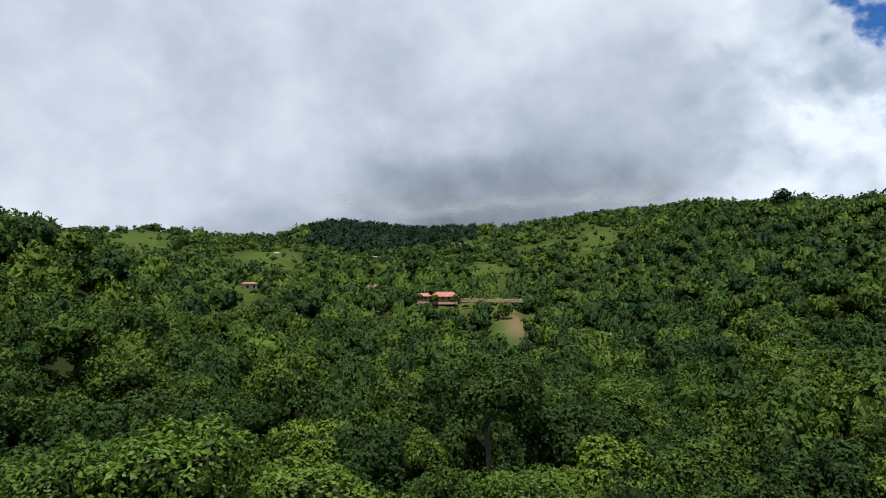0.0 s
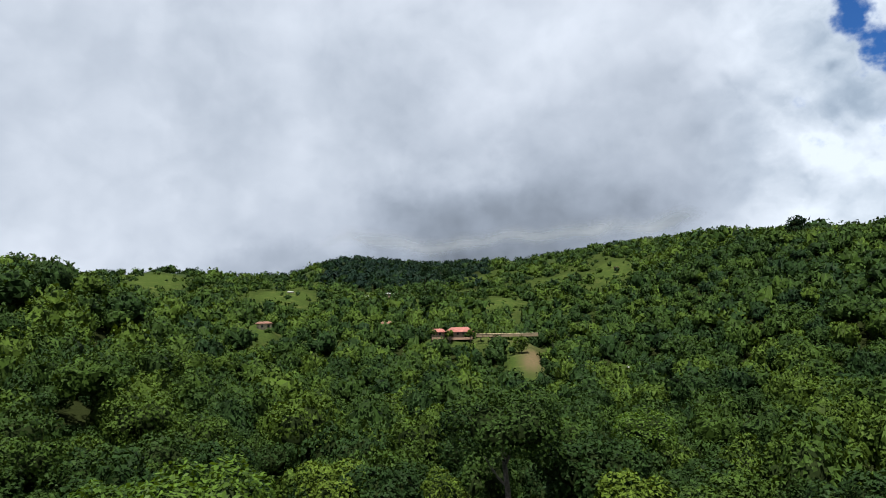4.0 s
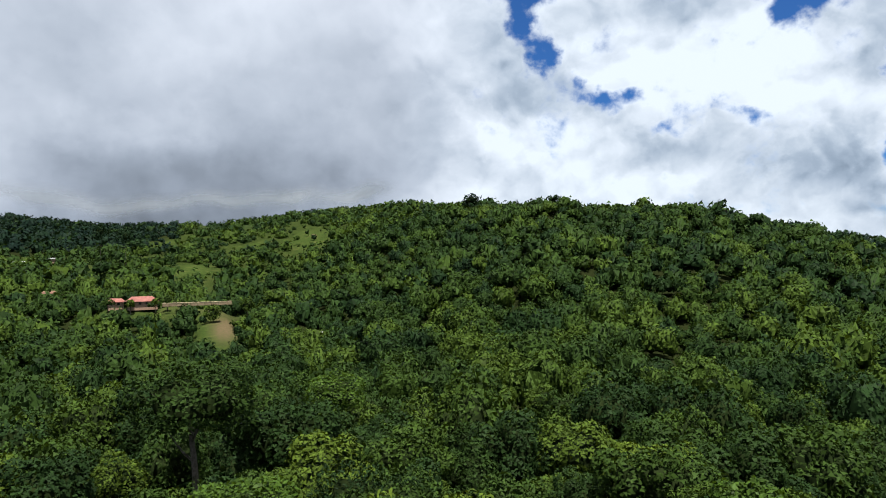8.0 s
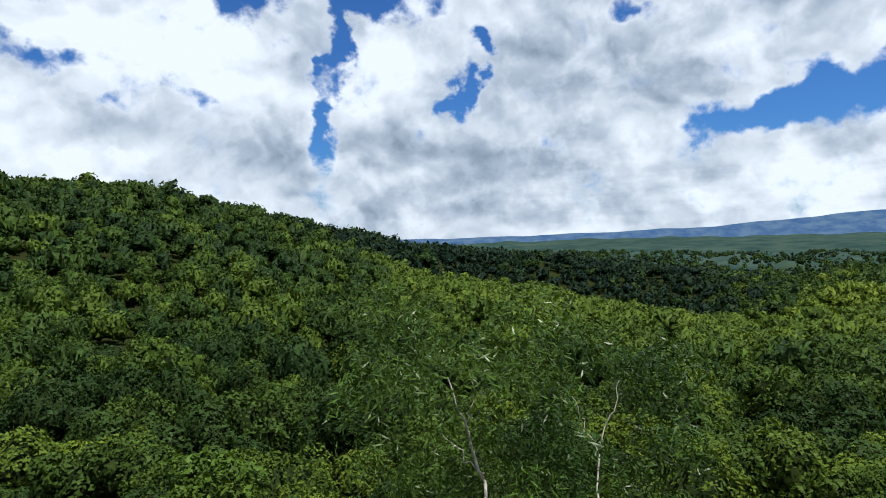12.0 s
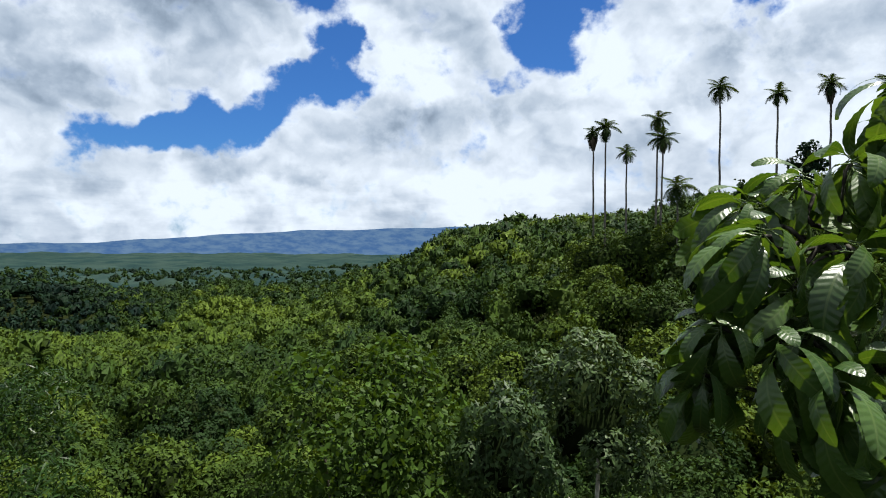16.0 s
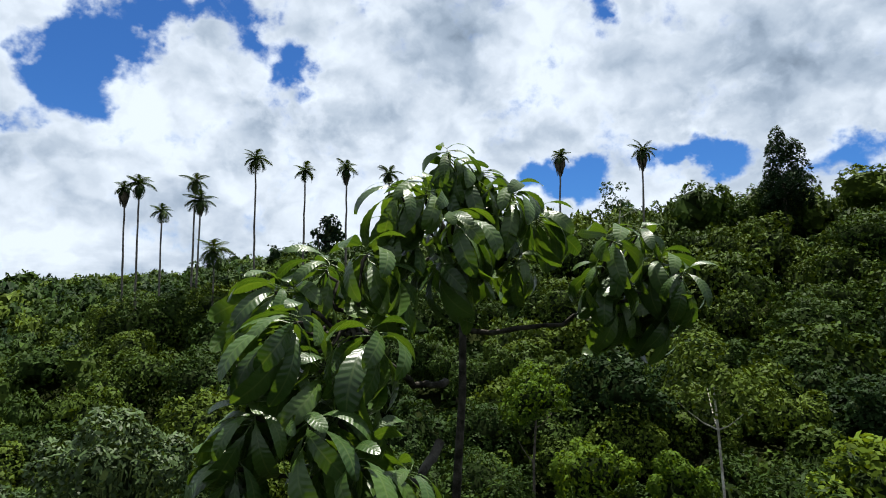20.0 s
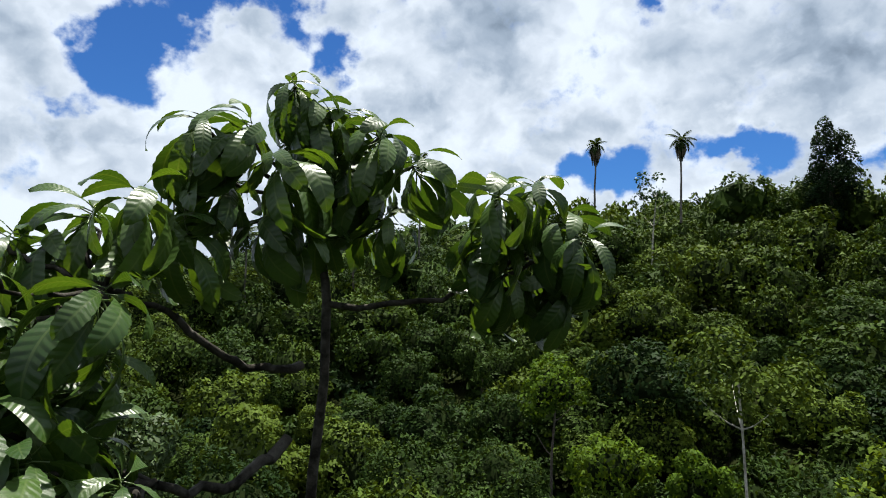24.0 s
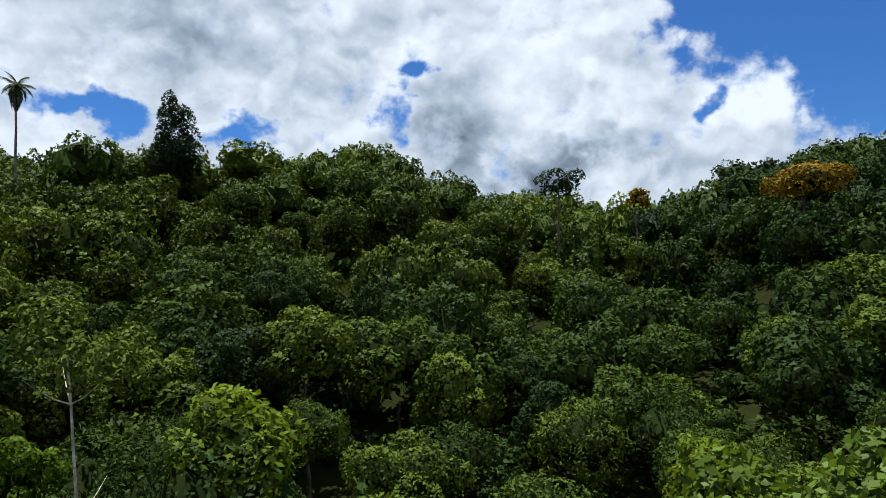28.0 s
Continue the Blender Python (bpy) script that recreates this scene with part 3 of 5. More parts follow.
def leaf_faces(rng, p, nrm, size, tilt=0.32, slim=0.55, fold=0.0, tri=False):
    """A leaf (or, for far trees, a small spray of three corners) at each point."""
    n = len(p)
    nn = nrm * 0.8 + np.array([0, 0, 0.42]) + rng.normal(size=(n, 3)) * (tilt + 0.15)
    nn /= np.linalg.norm(nn, axis=1, keepdims=True)
    u, v = frames_from(nn, rng)
    s = size * rng.uniform(0.65, 1.4, (n, 1))
    soft = nrm * 0.6 + nn * 0.6
    soft /= np.linalg.norm(soft, axis=1, keepdims=True)
    if tri:
        a, e, f = p - u * s * 0.6, p + u * s * 0.4 + v * s * slim * 0.7, p + u * s * 0.4 - v * s * slim * 0.7
        return np.stack([a, f, e], 1).reshape(-1, 3), np.arange(3 * n).reshape(-1, 3), np.repeat(soft, 3, 0)
    a, b = p - u * s * 0.5, p + u * s * 0.5
    mid = p + nn * s * fold
    e, f = mid + v * s * slim * 0.5 + u * s * 0.08, mid - v * s * slim * 0.5 + u * s * 0.08
    return np.stack([a, f, b, e], 1).reshape(-1, 3), np.arange(4 * n).reshape(-1, 4), np.repeat(soft, 4, 0)


def dense_mesh(name, seed, n, leaf, mats, **shape):
    V, q, N, core, T, D, high = dense_crown(seed, n, leaf, **shape)
    tri = shape.get("tri", True)
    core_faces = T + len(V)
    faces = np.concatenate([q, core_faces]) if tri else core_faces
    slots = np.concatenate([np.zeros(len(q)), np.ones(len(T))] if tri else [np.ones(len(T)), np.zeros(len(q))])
    me = mesh_object(name, np.concatenate([V, core]), faces, None if tri else q, [*mats, core_shade], normals=np.concatenate([N, D]), slots=slots)
    return me, high


def crown_mesh(name, seed, n, leaf, mats, tall=1.5, puffs=12, slim=0.55, fold=0.0, tilt=0.34, inner=0.22, size=0.36, tri=False, taper=0.0):
    """Crown of a single tree; open crowns (inner 0) have no dark core."""
    if inner:
        leaf = max(leaf, math.sqrt(13.0 / (n * slim)))
        me, high = dense_mesh(name, seed, n, leaf, mats, tall=tall * 0.85, lobes=puffs, slim=slim, fold=fold, tilt=tilt, tri=False)
        me.transform(Matrix.Diagonal((1, 1, tall / high, 1)))
        return me
    rng = np.random.default_rng(seed)
    p, nrm, scale = crown_points(rng, n, puffs, tall, size, inner, tri)
    p[:, :2] *= (1 - taper * np.clip(p[:, 2:] / tall, 0, 1)) * (1 + 0.3 * taper)
    V, q, N = leaf_faces(rng, p, nrm, leaf * scale, tilt, slim, fold, tri)
    return mesh_object(name, V, q if tri else None, None if tri else q, mats, normals=N if tri else None)


def trunk_mesh(name, seed, height, r0, r1, mat, bend=0.25, limbs=4, reach=2.2):
    """Tapered, leaning trunk with limbs that fork into the crown."""
    rng = np.random.default_rng(seed)
    V, Q = [], []

    def tube(points, radii, sides=7):
        base = len(V)
        for k, (p, r) in enumerate(zip(points, radii)):
            t = (points[min(k + 1, len(points) - 1)] - points[max(k - 1, 0)]).normalized()
            u = t.cross(Vector((0.31, 0.95, 0.1))).normalized()
            w = t.cross(u)
            for s in range(sides):
                an = 2 * math.pi * s / sides
                V.append(p + (u * math.cos(an) + w * math.sin(an)) * r)
        for k in range(len(points) - 1):
            for s in range(sides):
                a_, b_ = base + k * sides + s, base + k * sides + (s + 1) % sides
                Q.append((a_, b_, b_ + sides, a_ + sides))

    pts, p = [], Vector((0, 0, -0.6))
    steps = 7
    lean = Vector((rng.normal() * bend, rng.normal() * bend, 0))
    for k in range(steps + 1):
        f = k / steps
        pts.append(Vector((lean.x * f * f * height * 0.3 + rng.normal() * 0.04, lean.y * f * f * height * 0.3 + rng.normal() * 0.04, -0.6 + f * (height + 0.6))))
    tube(pts, [r0 + (r1 - r0) * k / steps for k in range(steps + 1)], 8)
    for i in range(limbs):
        f = rng.uniform(0.55, 0.95)
        start = pts[int(f * steps)]
        an = 2 * math.pi * (i + rng.uniform(-0.3, 0.3)) / max(limbs, 1)
        out = Vector((math.cos(an), math.sin(an), 0)) * reach * rng.uniform(0.6, 1.0)
        up = Vector((0, 0, reach * rng.uniform(0.5, 0.9)))
        line = [start + out * g + up * g ** 1.4 for g in (0, 0.35, 0.7, 1.0)]
        rr = r1 * 0.85
        tube(line, [rr, rr * 0.75, rr * 0.5, rr * 0.25], 5)
    return mesh_object(name, V, None, Q, [mat], smooth=True)


def tree_thing(name, label, trunk_me, crown_me, place, height, radius, turn, group=""):
    ob = tagged(new(name), label, "tree", group)
    ob.location = place
    t = new("trunk", trunk_me)
    t.parent = ob
    t.scale = (1, 1, height)
    t.rotation_euler = (0, 0, turn)
    c = new("crown", crown_me)
    c.parent = ob
    c.location = (0, 0, height)
    c.rotation_euler = (0, 0, turn)
    c.scale = (radius, radius, radius)
    return ob


def plant_forest():
    rng = np.random.default_rng(11)
    spots = []
    d = 27.0
    while d < 2300:
        s = 6.2 if d < 60 else 7.4 if d < 150 else 8.6 if d < 460 else 11.5 if d < 700 else 15.0 if d < 1240 else 27.0
        az = (-46.0 if d < 1240 else 58.0) + rng.uniform(0, 3)
        while az < (250 if d < 1240 else 116):
            spots.append((az + rng.uniform(-0.38, 0.38) * math.degrees(s / d), d + rng.uniform(-0.4, 0.4) * s, s))
            az += math.degrees(s / d) * rng.uniform(0.85, 1.15)
        d += s * 0.92
    S = np.array(spots)
    az, d, s = S.T
    E = rise(az, d)
    # what hides behind nearer ground needs no trees
    seen = np.ones(len(az), bool)
    probe = np.geomspace(30, 1200, 40)
    for pd in probe:
        near = pd < d * 0.93
        seen &= ~(near & (rise(az, np.full_like(az, pd)) > E + np.degrees(2.5 / d) + 0.1))
    open_ = np.maximum(openness(az, d), rough_land(az, d) * 0.64)
    keep = seen & (rng.uniform(size=len(az)) > np.maximum(open_ * 0.93, np.where((d > 240) & (d < 470), 0.03, 0.10)))
    s = np.where(openness(az, d) > 0.45, s * rng.uniform(0.22, 0.45, len(s)), s)
    az, d, s = az[keep], d[keep], s[keep]
    # clearings round the single trees that stand near
    for ca, cd, cr in CLEAR:
        x, y = d * np.sin(np.radians(az)), d * np.cos(np.radians(az))
        c = at(ca, cd)
        ok = (x - c.x) ** 2 + (y - c.y) ** 2 > cr * cr
        az, d, s = az[ok], d[ok], s[ok]
    return az, d, s


CLEAR = [(0.6, 66, 8.0), (69.8, 14, 5), (81.5, 15, 5), (111, 14, 5), (125, 14, 5), (-3.6, 330, 16), (-20.5, 330, 14), (10.3, 270, 7)]
AZ, DI, SP = plant_forest()
order = np.argsort(DI)
AZ, DI, SP = AZ[order], DI[order], SP[order]
NEAR = 300
rng = np.random.default_rng(21)


def build_near_trees():
    shapes = [(0.9, 7), (1.1, 9), (1.25, 11), (1.5, 13), (0.95, 8), (1.2, 15), (1.35, 10), (0.8, 12)]
    big = [dense_mesh("crown", 100 + k, 4000, (0.054, 0.062, 0.072)[k % 3], [leaf_tree], tall=t_, lobes=n_, slim=(0.6, 0.5, 0.4)[k % 3], fold=0.08, tilt=(0.4, 0.5, 0.6)[k % 3], tri=False, level=3) for k, (t_, n_) in enumerate(shapes)]
    small = [dense_mesh("crown", 200 + k, 3400, 0.066, [leaf_tree], tall=t_, lobes=n_, slim=0.75, tilt=0.4, level=3) for k, (t_, n_) in enumerate(shapes)]
    trunks = [trunk_mesh("trunk", 300 + k, 1.0, 0.16, 0.10, bark_dark, limbs=0) for k in range(4)]
    for a_, d_, s_ in zip(AZ[:NEAR], DI[:NEAR], SP[:NEAR]):
        f = rng.beta(1.6, 2.2)
        r = s_ * (0.37 + 0.54 * f)
        top = EYE + d_ * math.tan(radians(float(rise(a_, d_)))) + (f - 0.6) * 6.0 + rng.uniform(-1.8, 0.8)
        z = float(ground_height(a_, d_))
        me, high = (big if d_ < 48 else small)[int(rng.integers(8))]
        tree_thing("tree", "broad-leaved forest tree with a dense uneven green crown", trunks[int(rng.integers(4))], me,
                   at(a_, d_, z), max(top - z - high * r, 1.0), r, rng.uniform(0, 6.28), "forest trees")


def tree_tone(az, d):
    """Tone of a tree by place: cloud shadow painted dark on the far ridge, haze beyond, pale young trees in the valley,
    other slopes set lighter or darker.
    """
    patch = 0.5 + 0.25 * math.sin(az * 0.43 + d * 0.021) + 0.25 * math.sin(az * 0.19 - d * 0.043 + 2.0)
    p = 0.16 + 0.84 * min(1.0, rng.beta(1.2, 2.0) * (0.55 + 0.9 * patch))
    # far ridge: cloud shadow put into the tree colour; hill under low cloud also dark
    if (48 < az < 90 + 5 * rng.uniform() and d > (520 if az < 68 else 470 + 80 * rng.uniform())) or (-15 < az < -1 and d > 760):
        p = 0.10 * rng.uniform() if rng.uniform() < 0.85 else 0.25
    # farthest trees: haze of the distance put into a dark bluish tone
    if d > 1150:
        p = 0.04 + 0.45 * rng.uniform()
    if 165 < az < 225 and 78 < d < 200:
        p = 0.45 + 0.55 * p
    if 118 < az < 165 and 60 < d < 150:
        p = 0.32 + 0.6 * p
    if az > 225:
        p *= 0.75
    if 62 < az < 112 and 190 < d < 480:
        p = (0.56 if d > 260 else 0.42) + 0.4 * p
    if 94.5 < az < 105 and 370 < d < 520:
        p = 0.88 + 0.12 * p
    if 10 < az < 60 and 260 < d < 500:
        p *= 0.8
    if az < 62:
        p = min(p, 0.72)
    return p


def build_woods():
    sets = []
    for lo, hi, n, leaf, level, boughs in ((0, 110, 1900, 0.076, 3, 12), (110, 170, 860, 0.094, 2, 11), (170, 260, 320, 0.13, 3, 10), (260, 460, 70, 0.19, 3, 9), (460, 1240, 50, 0.27, 2, 7), (1240, 5000, 40, 0.32, 2, 6)):
        protos = []
        for k in range(10):
            g = np.random.default_rng(500 + k + int(lo))
            V, q, N, core, T, D, high = dense_crown(900 + k + lo, n, leaf, tall=g.uniform(0.7, 1.35), lobes=boughs + int(g.integers(-2, 4)), slim=0.75, tilt=0.4, level=level, leafy=lo >= 110)
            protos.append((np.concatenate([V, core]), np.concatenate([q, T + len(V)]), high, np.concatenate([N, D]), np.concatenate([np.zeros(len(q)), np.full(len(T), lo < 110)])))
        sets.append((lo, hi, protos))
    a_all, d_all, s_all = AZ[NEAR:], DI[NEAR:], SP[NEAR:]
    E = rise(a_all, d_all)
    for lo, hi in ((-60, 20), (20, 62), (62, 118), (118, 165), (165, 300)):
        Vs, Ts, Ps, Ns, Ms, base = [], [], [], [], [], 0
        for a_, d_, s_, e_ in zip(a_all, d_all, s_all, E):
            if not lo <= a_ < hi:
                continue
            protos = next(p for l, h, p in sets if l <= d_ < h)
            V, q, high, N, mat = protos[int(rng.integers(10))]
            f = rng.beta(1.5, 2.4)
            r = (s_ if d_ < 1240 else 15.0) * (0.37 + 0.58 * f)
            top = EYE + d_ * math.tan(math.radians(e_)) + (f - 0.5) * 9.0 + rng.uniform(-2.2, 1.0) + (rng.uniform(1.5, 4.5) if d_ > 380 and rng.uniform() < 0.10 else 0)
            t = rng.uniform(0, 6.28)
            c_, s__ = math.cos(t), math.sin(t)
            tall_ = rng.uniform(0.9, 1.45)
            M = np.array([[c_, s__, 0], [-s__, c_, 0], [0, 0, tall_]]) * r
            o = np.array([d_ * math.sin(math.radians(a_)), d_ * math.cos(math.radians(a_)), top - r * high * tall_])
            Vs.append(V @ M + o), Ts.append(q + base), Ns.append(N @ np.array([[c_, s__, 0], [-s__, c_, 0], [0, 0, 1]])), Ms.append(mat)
            Ps.append(np.full(len(V), tree_tone(a_, d_)))
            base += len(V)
        me = mesh_object("woods", np.concatenate(Vs), np.concatenate(Ts), None, [leaf_wood, core_shade], {"plant": np.concatenate(Ps)}, normals=np.concatenate(Ns), slots=np.concatenate(Ms))
        tagged(new("woods", me), "dense tropical forest canopy of many green crowns on the hillside", "forest", kind="stuff")


def build_undergrowth():
    """Shrubs and saplings that close the forest below the crowns."""
    g = np.random.default_rng(31)
    protos = []
    for k in range(6):
        p, nrm, scale = crown_points(g, 240, 8, 0.9, 0.42, 0.1)
        protos.append(leaf_faces(g, p, nrm, 0.2 * scale, 0.4, 0.6, tri=True))
    Vs, Ts, Ps, base, d = [], [], [], 0, 22.0
    while d < 115:
        az = -46.0 + g.uniform(0, 5)
        while az < 250:
            r = g.uniform(2.6, 4.0)
            V, q, N = protos[int(g.integers(6))]
            t = g.uniform(0, 6.28)
            M = np.array([[math.cos(t), math.sin(t), 0], [-math.sin(t), math.cos(t), 0], [0, 0, 1]]) * r
            a_, dd = az + g.uniform(-1, 1) * 60 / d, d + g.uniform(-2, 2)
            o = np.array([dd * math.sin(math.radians(a_)), dd * math.cos(math.radians(a_)), float(ground_height(a_, dd)) - 0.3])
            Vs.append(V @ M + o), Ts.append(q + base), Ps.append(np.full(len(V), g.uniform(0.16, 0.6)))
            base += len(V)
            az += math.degrees(6.4 / d)
        d += 5.8
    me = mesh_object("undergrowth", np.concatenate(Vs), np.concatenate(Ts), None, [leaf_wood], {"plant": np.concatenate(Ps)})
    tagged(new("undergrowth", me), "shrubs and saplings filling the forest floor", "shrubs", kind="stuff")


build_near_trees()
build_woods()
build_undergrowth()


# ---- distance ----
def build_far_range():
    """Long range beyond the valley; the blue of the haze is put into its glow."""
    m, net = material("far_range")
    co = net.node("ShaderNodeTexCoord").outputs["Object"]
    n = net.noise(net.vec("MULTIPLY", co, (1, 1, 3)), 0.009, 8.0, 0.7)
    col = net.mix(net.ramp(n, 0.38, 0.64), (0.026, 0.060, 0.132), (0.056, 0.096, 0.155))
    # self-lit: haze is painted as emission, no lamp lights it
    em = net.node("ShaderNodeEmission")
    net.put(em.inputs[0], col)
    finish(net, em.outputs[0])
    az = np.arange(60, 132, 0.25)
    top = np.interp(az, [60, 72, 80, 90, 96, 101, 106, 112, 118, 124, 132], [-0.75, -0.7, -0.55, -0.25, 0.25, 0.65, 1.0, 1.2, 1.5, 1.6, 1.5])
    top = top + 0.04 * np.sin(az * 0.9) + 0.02 * np.sin(az * 2.2 + 1) * np.sin(az * 0.31)
    rows = []
    for k, f in enumerate(np.linspace(0, 1, 7)):
        d = 4400 + 350 * f
        el = -3.0 + (top + 3.0) * f
        rows.append(np.stack([d * np.sin(np.radians(az)), d * np.cos(np.radians(az)), EYE + d * np.tan(np.radians(el))], 1))
    V = np.concatenate(rows)
    n_ = len(az)
    i, j = np.meshgrid(np.arange(6), np.arange(n_ - 1), indexing="ij")
    q = np.stack([i * n_ + j, i * n_ + j + 1, (i + 1) * n_ + j + 1, (i + 1) * n_ + j], -1).reshape(-1, 4)
    tagged(new("backdrop", mesh_object("backdrop", V, None, q, [m], smooth=True)), "distant mountain range beyond the valley in painted blue haze", "mountains", kind="structure")


def build_mist():
    """Low cloud that hangs over the ridge."""
    m, net = material("mist")
    co = net.node("ShaderNodeTexCoord").outputs["Object"]
    veil = net.node("ShaderNodeAttribute", attribute_name="veil").outputs["Fac"]
    n = net.noise(net.vec("MULTIPLY", co, (1, 1, 1.2)), 0.012, 5.0, 0.6)
    fac = net.ramp(net.math("MULTIPLY_ADD", net.math("SUBTRACT", n, 0.5), 0.35, veil), 0.06, 0.95)
    d = net.node("ShaderNodeBsdfDiffuse")
    d.inputs[0].default_value = (0.52, 0.55, 0.59, 1)
    tl = net.node("ShaderNodeBsdfTranslucent")
    tl.inputs[0].default_value = (0.52, 0.55, 0.59, 1)
    half = net.node("ShaderNodeMixShader")
    half.inputs[0].default_value = 0.5
    net.tree.links.new(d.outputs[0], half.inputs[1]), net.tree.links.new(tl.outputs[0], half.inputs[2])
    tr = net.node("ShaderNodeBsdfTransparent")
    mx = net.node("ShaderNodeMixShader")
    net.put(mx.inputs[0], fac)
    net.tree.links.new(tr.outputs[0], mx.inputs[1]), net.tree.links.new(half.outputs[0], mx.inputs[2])
    finish(net, mx.outputs[0])
    for dist, a0, a1, low, high, most in ((690, 3, 20, -0.2, 1.4, 0.75), (900, -22, 14, 0.1, 1.3, 0.65)):
        az = np.linspace(a0, a1, 90)
        el = np.linspace(1.4, 9.0, 30)
        A, E_ = np.meshgrid(az, el)
        D = dist + 18 * np.sin(A * 0.6)
        base = np.interp(A, [-30, -20, -13, -8, -4, 2, 8, 12, 20], [3.2, 3.1, 4.0, 3.6, 3.3, 3.9, 4.5, 4.7, 5.3]) + 0.25 * np.sin(A * 0.5 + dist) + 0.15 * np.sin(A * 1.3) + low
        veil = np.clip((E_ - base) / high, 0, 1) * np.clip((base + 3.4 - E_) / 1.8, 0, 1) * most
        veil *= np.clip((A - a0) / 11, 0, 1) * np.clip((a1 - A) / 5, 0, 1)
        veil = veil * 1.15 - 0.22
        V = np.stack([D * np.sin(np.radians(A)), D * np.cos(np.radians(A)), EYE + D * np.tan(np.radians(E_))], -1).reshape(-1, 3)
        k, n_ = A.shape
        i, j = np.meshgrid(np.arange(k - 1), np.arange(n_ - 1), indexing="ij")
        q = np.stack([i * n_ + j, i * n_ + j + 1, (i + 1) * n_ + j + 1, (i + 1) * n_ + j], -1).reshape(-1, 4)
        ob = new("mist", mesh_object("mist", V, None, q, [m], {"veil": veil.ravel()}, smooth=True))
        tagged(ob, "low grey cloud drifting over the wooded ridge", "cloud", kind="stuff")


build_far_range()
build_mist()


# ---- the rosette tree close by ----
def part(name, me, parent, label="", place=None):
    ob = new(name, me)
    ob.parent = parent
    if place is not None:
        ob.matrix_basis = place
    return tagged(ob, label)


def big_leaf_material():
    m, net = material("big_leaf")
    along = net.node("ShaderNodeAttribute", attribute_name="along").outputs["Fac"]
    across = net.node("ShaderNodeAttribute", attribute_name="across").outputs["Fac"]
    side = net.math("ABSOLUTE", across)
    wave = net.math("SINE", net.math("MULTIPLY_ADD", along, 2 * math.pi * 12, net.math("MULTIPLY", side, -5.0)))
    rib = net.math("MAXIMUM", net.ramp(side, 0.11, 0.04), net.math("MULTIPLY", net.ramp(wave, 0.84, 1.0), 0.22))
    rnd = net.node("ShaderNodeObjectInfo").outputs["Random"]
    co = net.node("ShaderNodeTexCoord").outputs["Object"]
    n = net.noise(co, 30.0, 4.0)
    base = net.mix(rnd, (0.020, 0.049, 0.010), (0.045, 0.088, 0.015))
    base = net.mix(net.ramp(n, 0.35, 0.75, 0.0, 0.35), base, (0.036, 0.054, 0.012))
    base = net.mix(net.math("MULTIPLY", rib, 0.24), base, (0.13, 0.17, 0.06))
    pleat = net.math('MULTIPLY_ADD', net.math('MULTIPLY', wave, net.ramp(side, 0.0, 0.35)), 1.0, net.math('MULTIPLY', n, 0.3))
    p = principled(net, base, net.ramp(n, 0.3, 0.7, 0.30, 0.44), pleat, 0.16, 0.006, spec=0.36)
    t = net.node("ShaderNodeBsdfTranslucent")
    net.put(t.inputs[0], net.mix(1.0, base, (2.2, 2.0, 0.5), "MULTIPLY"))
    mx = net.node("ShaderNodeMixShader")
    mx.inputs[0].default_value = 0.27
    net.tree.links.new(p.outputs[0], mx.inputs[1]), net.tree.links.new(t.outputs[0], mx.inputs[2])
    finish(net, mx.outputs[0])
    return m


big_leaf = big_leaf_material()


def big_leaf_mesh(seed, droop):
    """Paddle-shaped leaf with a scalloped edge, pressed-in side veins and a drooping tip; it grows along x."""
    g = np.random.default_rng(seed)
    length, width, waves = 1.0, 0.235 * g.uniform(0.88, 1.12), 12
    ul, vl = 20, np.array([-1, -0.5, -0.05, 0.05, 0.5, 1.0])
    V, along, across = [], [], []
    curl = g.uniform(0.10, 0.28)
    twist = g.normal() * 0.22
    for k in range(ul + 1):
        u = k / ul
        w = 0.5 * width * (math.sin(math.pi * min(u ** 1.35, 1)) ** 0.62) * (0.75 + 0.35 * u) + 0.008
        bend = droop * u
        px = math.sin(bend) / droop if abs(droop) > 0.05 else u
        pz = -(1 - math.cos(bend)) / droop if abs(droop) > 0.05 else 0
        nx, nz = math.sin(bend), math.cos(bend)
        for v in vl:
            phase = 2 * math.pi * (u * waves - abs(v) * 0.9)
            edge = 1 + 0.05 * math.sin(phase) * abs(v) ** 3
            lift = (0.5 * curl * abs(v) ** 1.3 - 0.9 * curl * abs(v) ** 3 * 0.6) * w + 0.005 * math.sin(phase) * abs(v) * (1 - u * 0.4) + 0.02 * math.sin(5 * u + seed) * v
            y = v * w * edge
            lift += twist * y * u
            V.append((0.14 + px * 0.86 + nx * lift, y, pz * 0.86 + nz * lift))
            along.append(u), across.append(v)
    m = len(vl)
    Q = [(k * m + i, k * m + i + 1, (k + 1) * m + i + 1, (k + 1) * m + i) for k in range(ul) for i in range(m - 1)]
    base = len(V)
    for k in range(4):
        x = 0.145 * k / 3
        for s in range(5):
            an = 2 * math.pi * s / 5
            V.append((x, 0.010 * math.cos(an), 0.010 * math.sin(an)))
            along.append(0.0), across.append(0.0)
    Q += [(base + k * 5 + s, base + k * 5 + (s + 1) % 5, base + (k + 1) * 5 + (s + 1) % 5, base + (k + 1) * 5 + s) for k in range(3) for s in range(5)]
    return mesh_object("leaf", V, None, Q, [big_leaf], {"along": along, "across": across}, smooth=True)


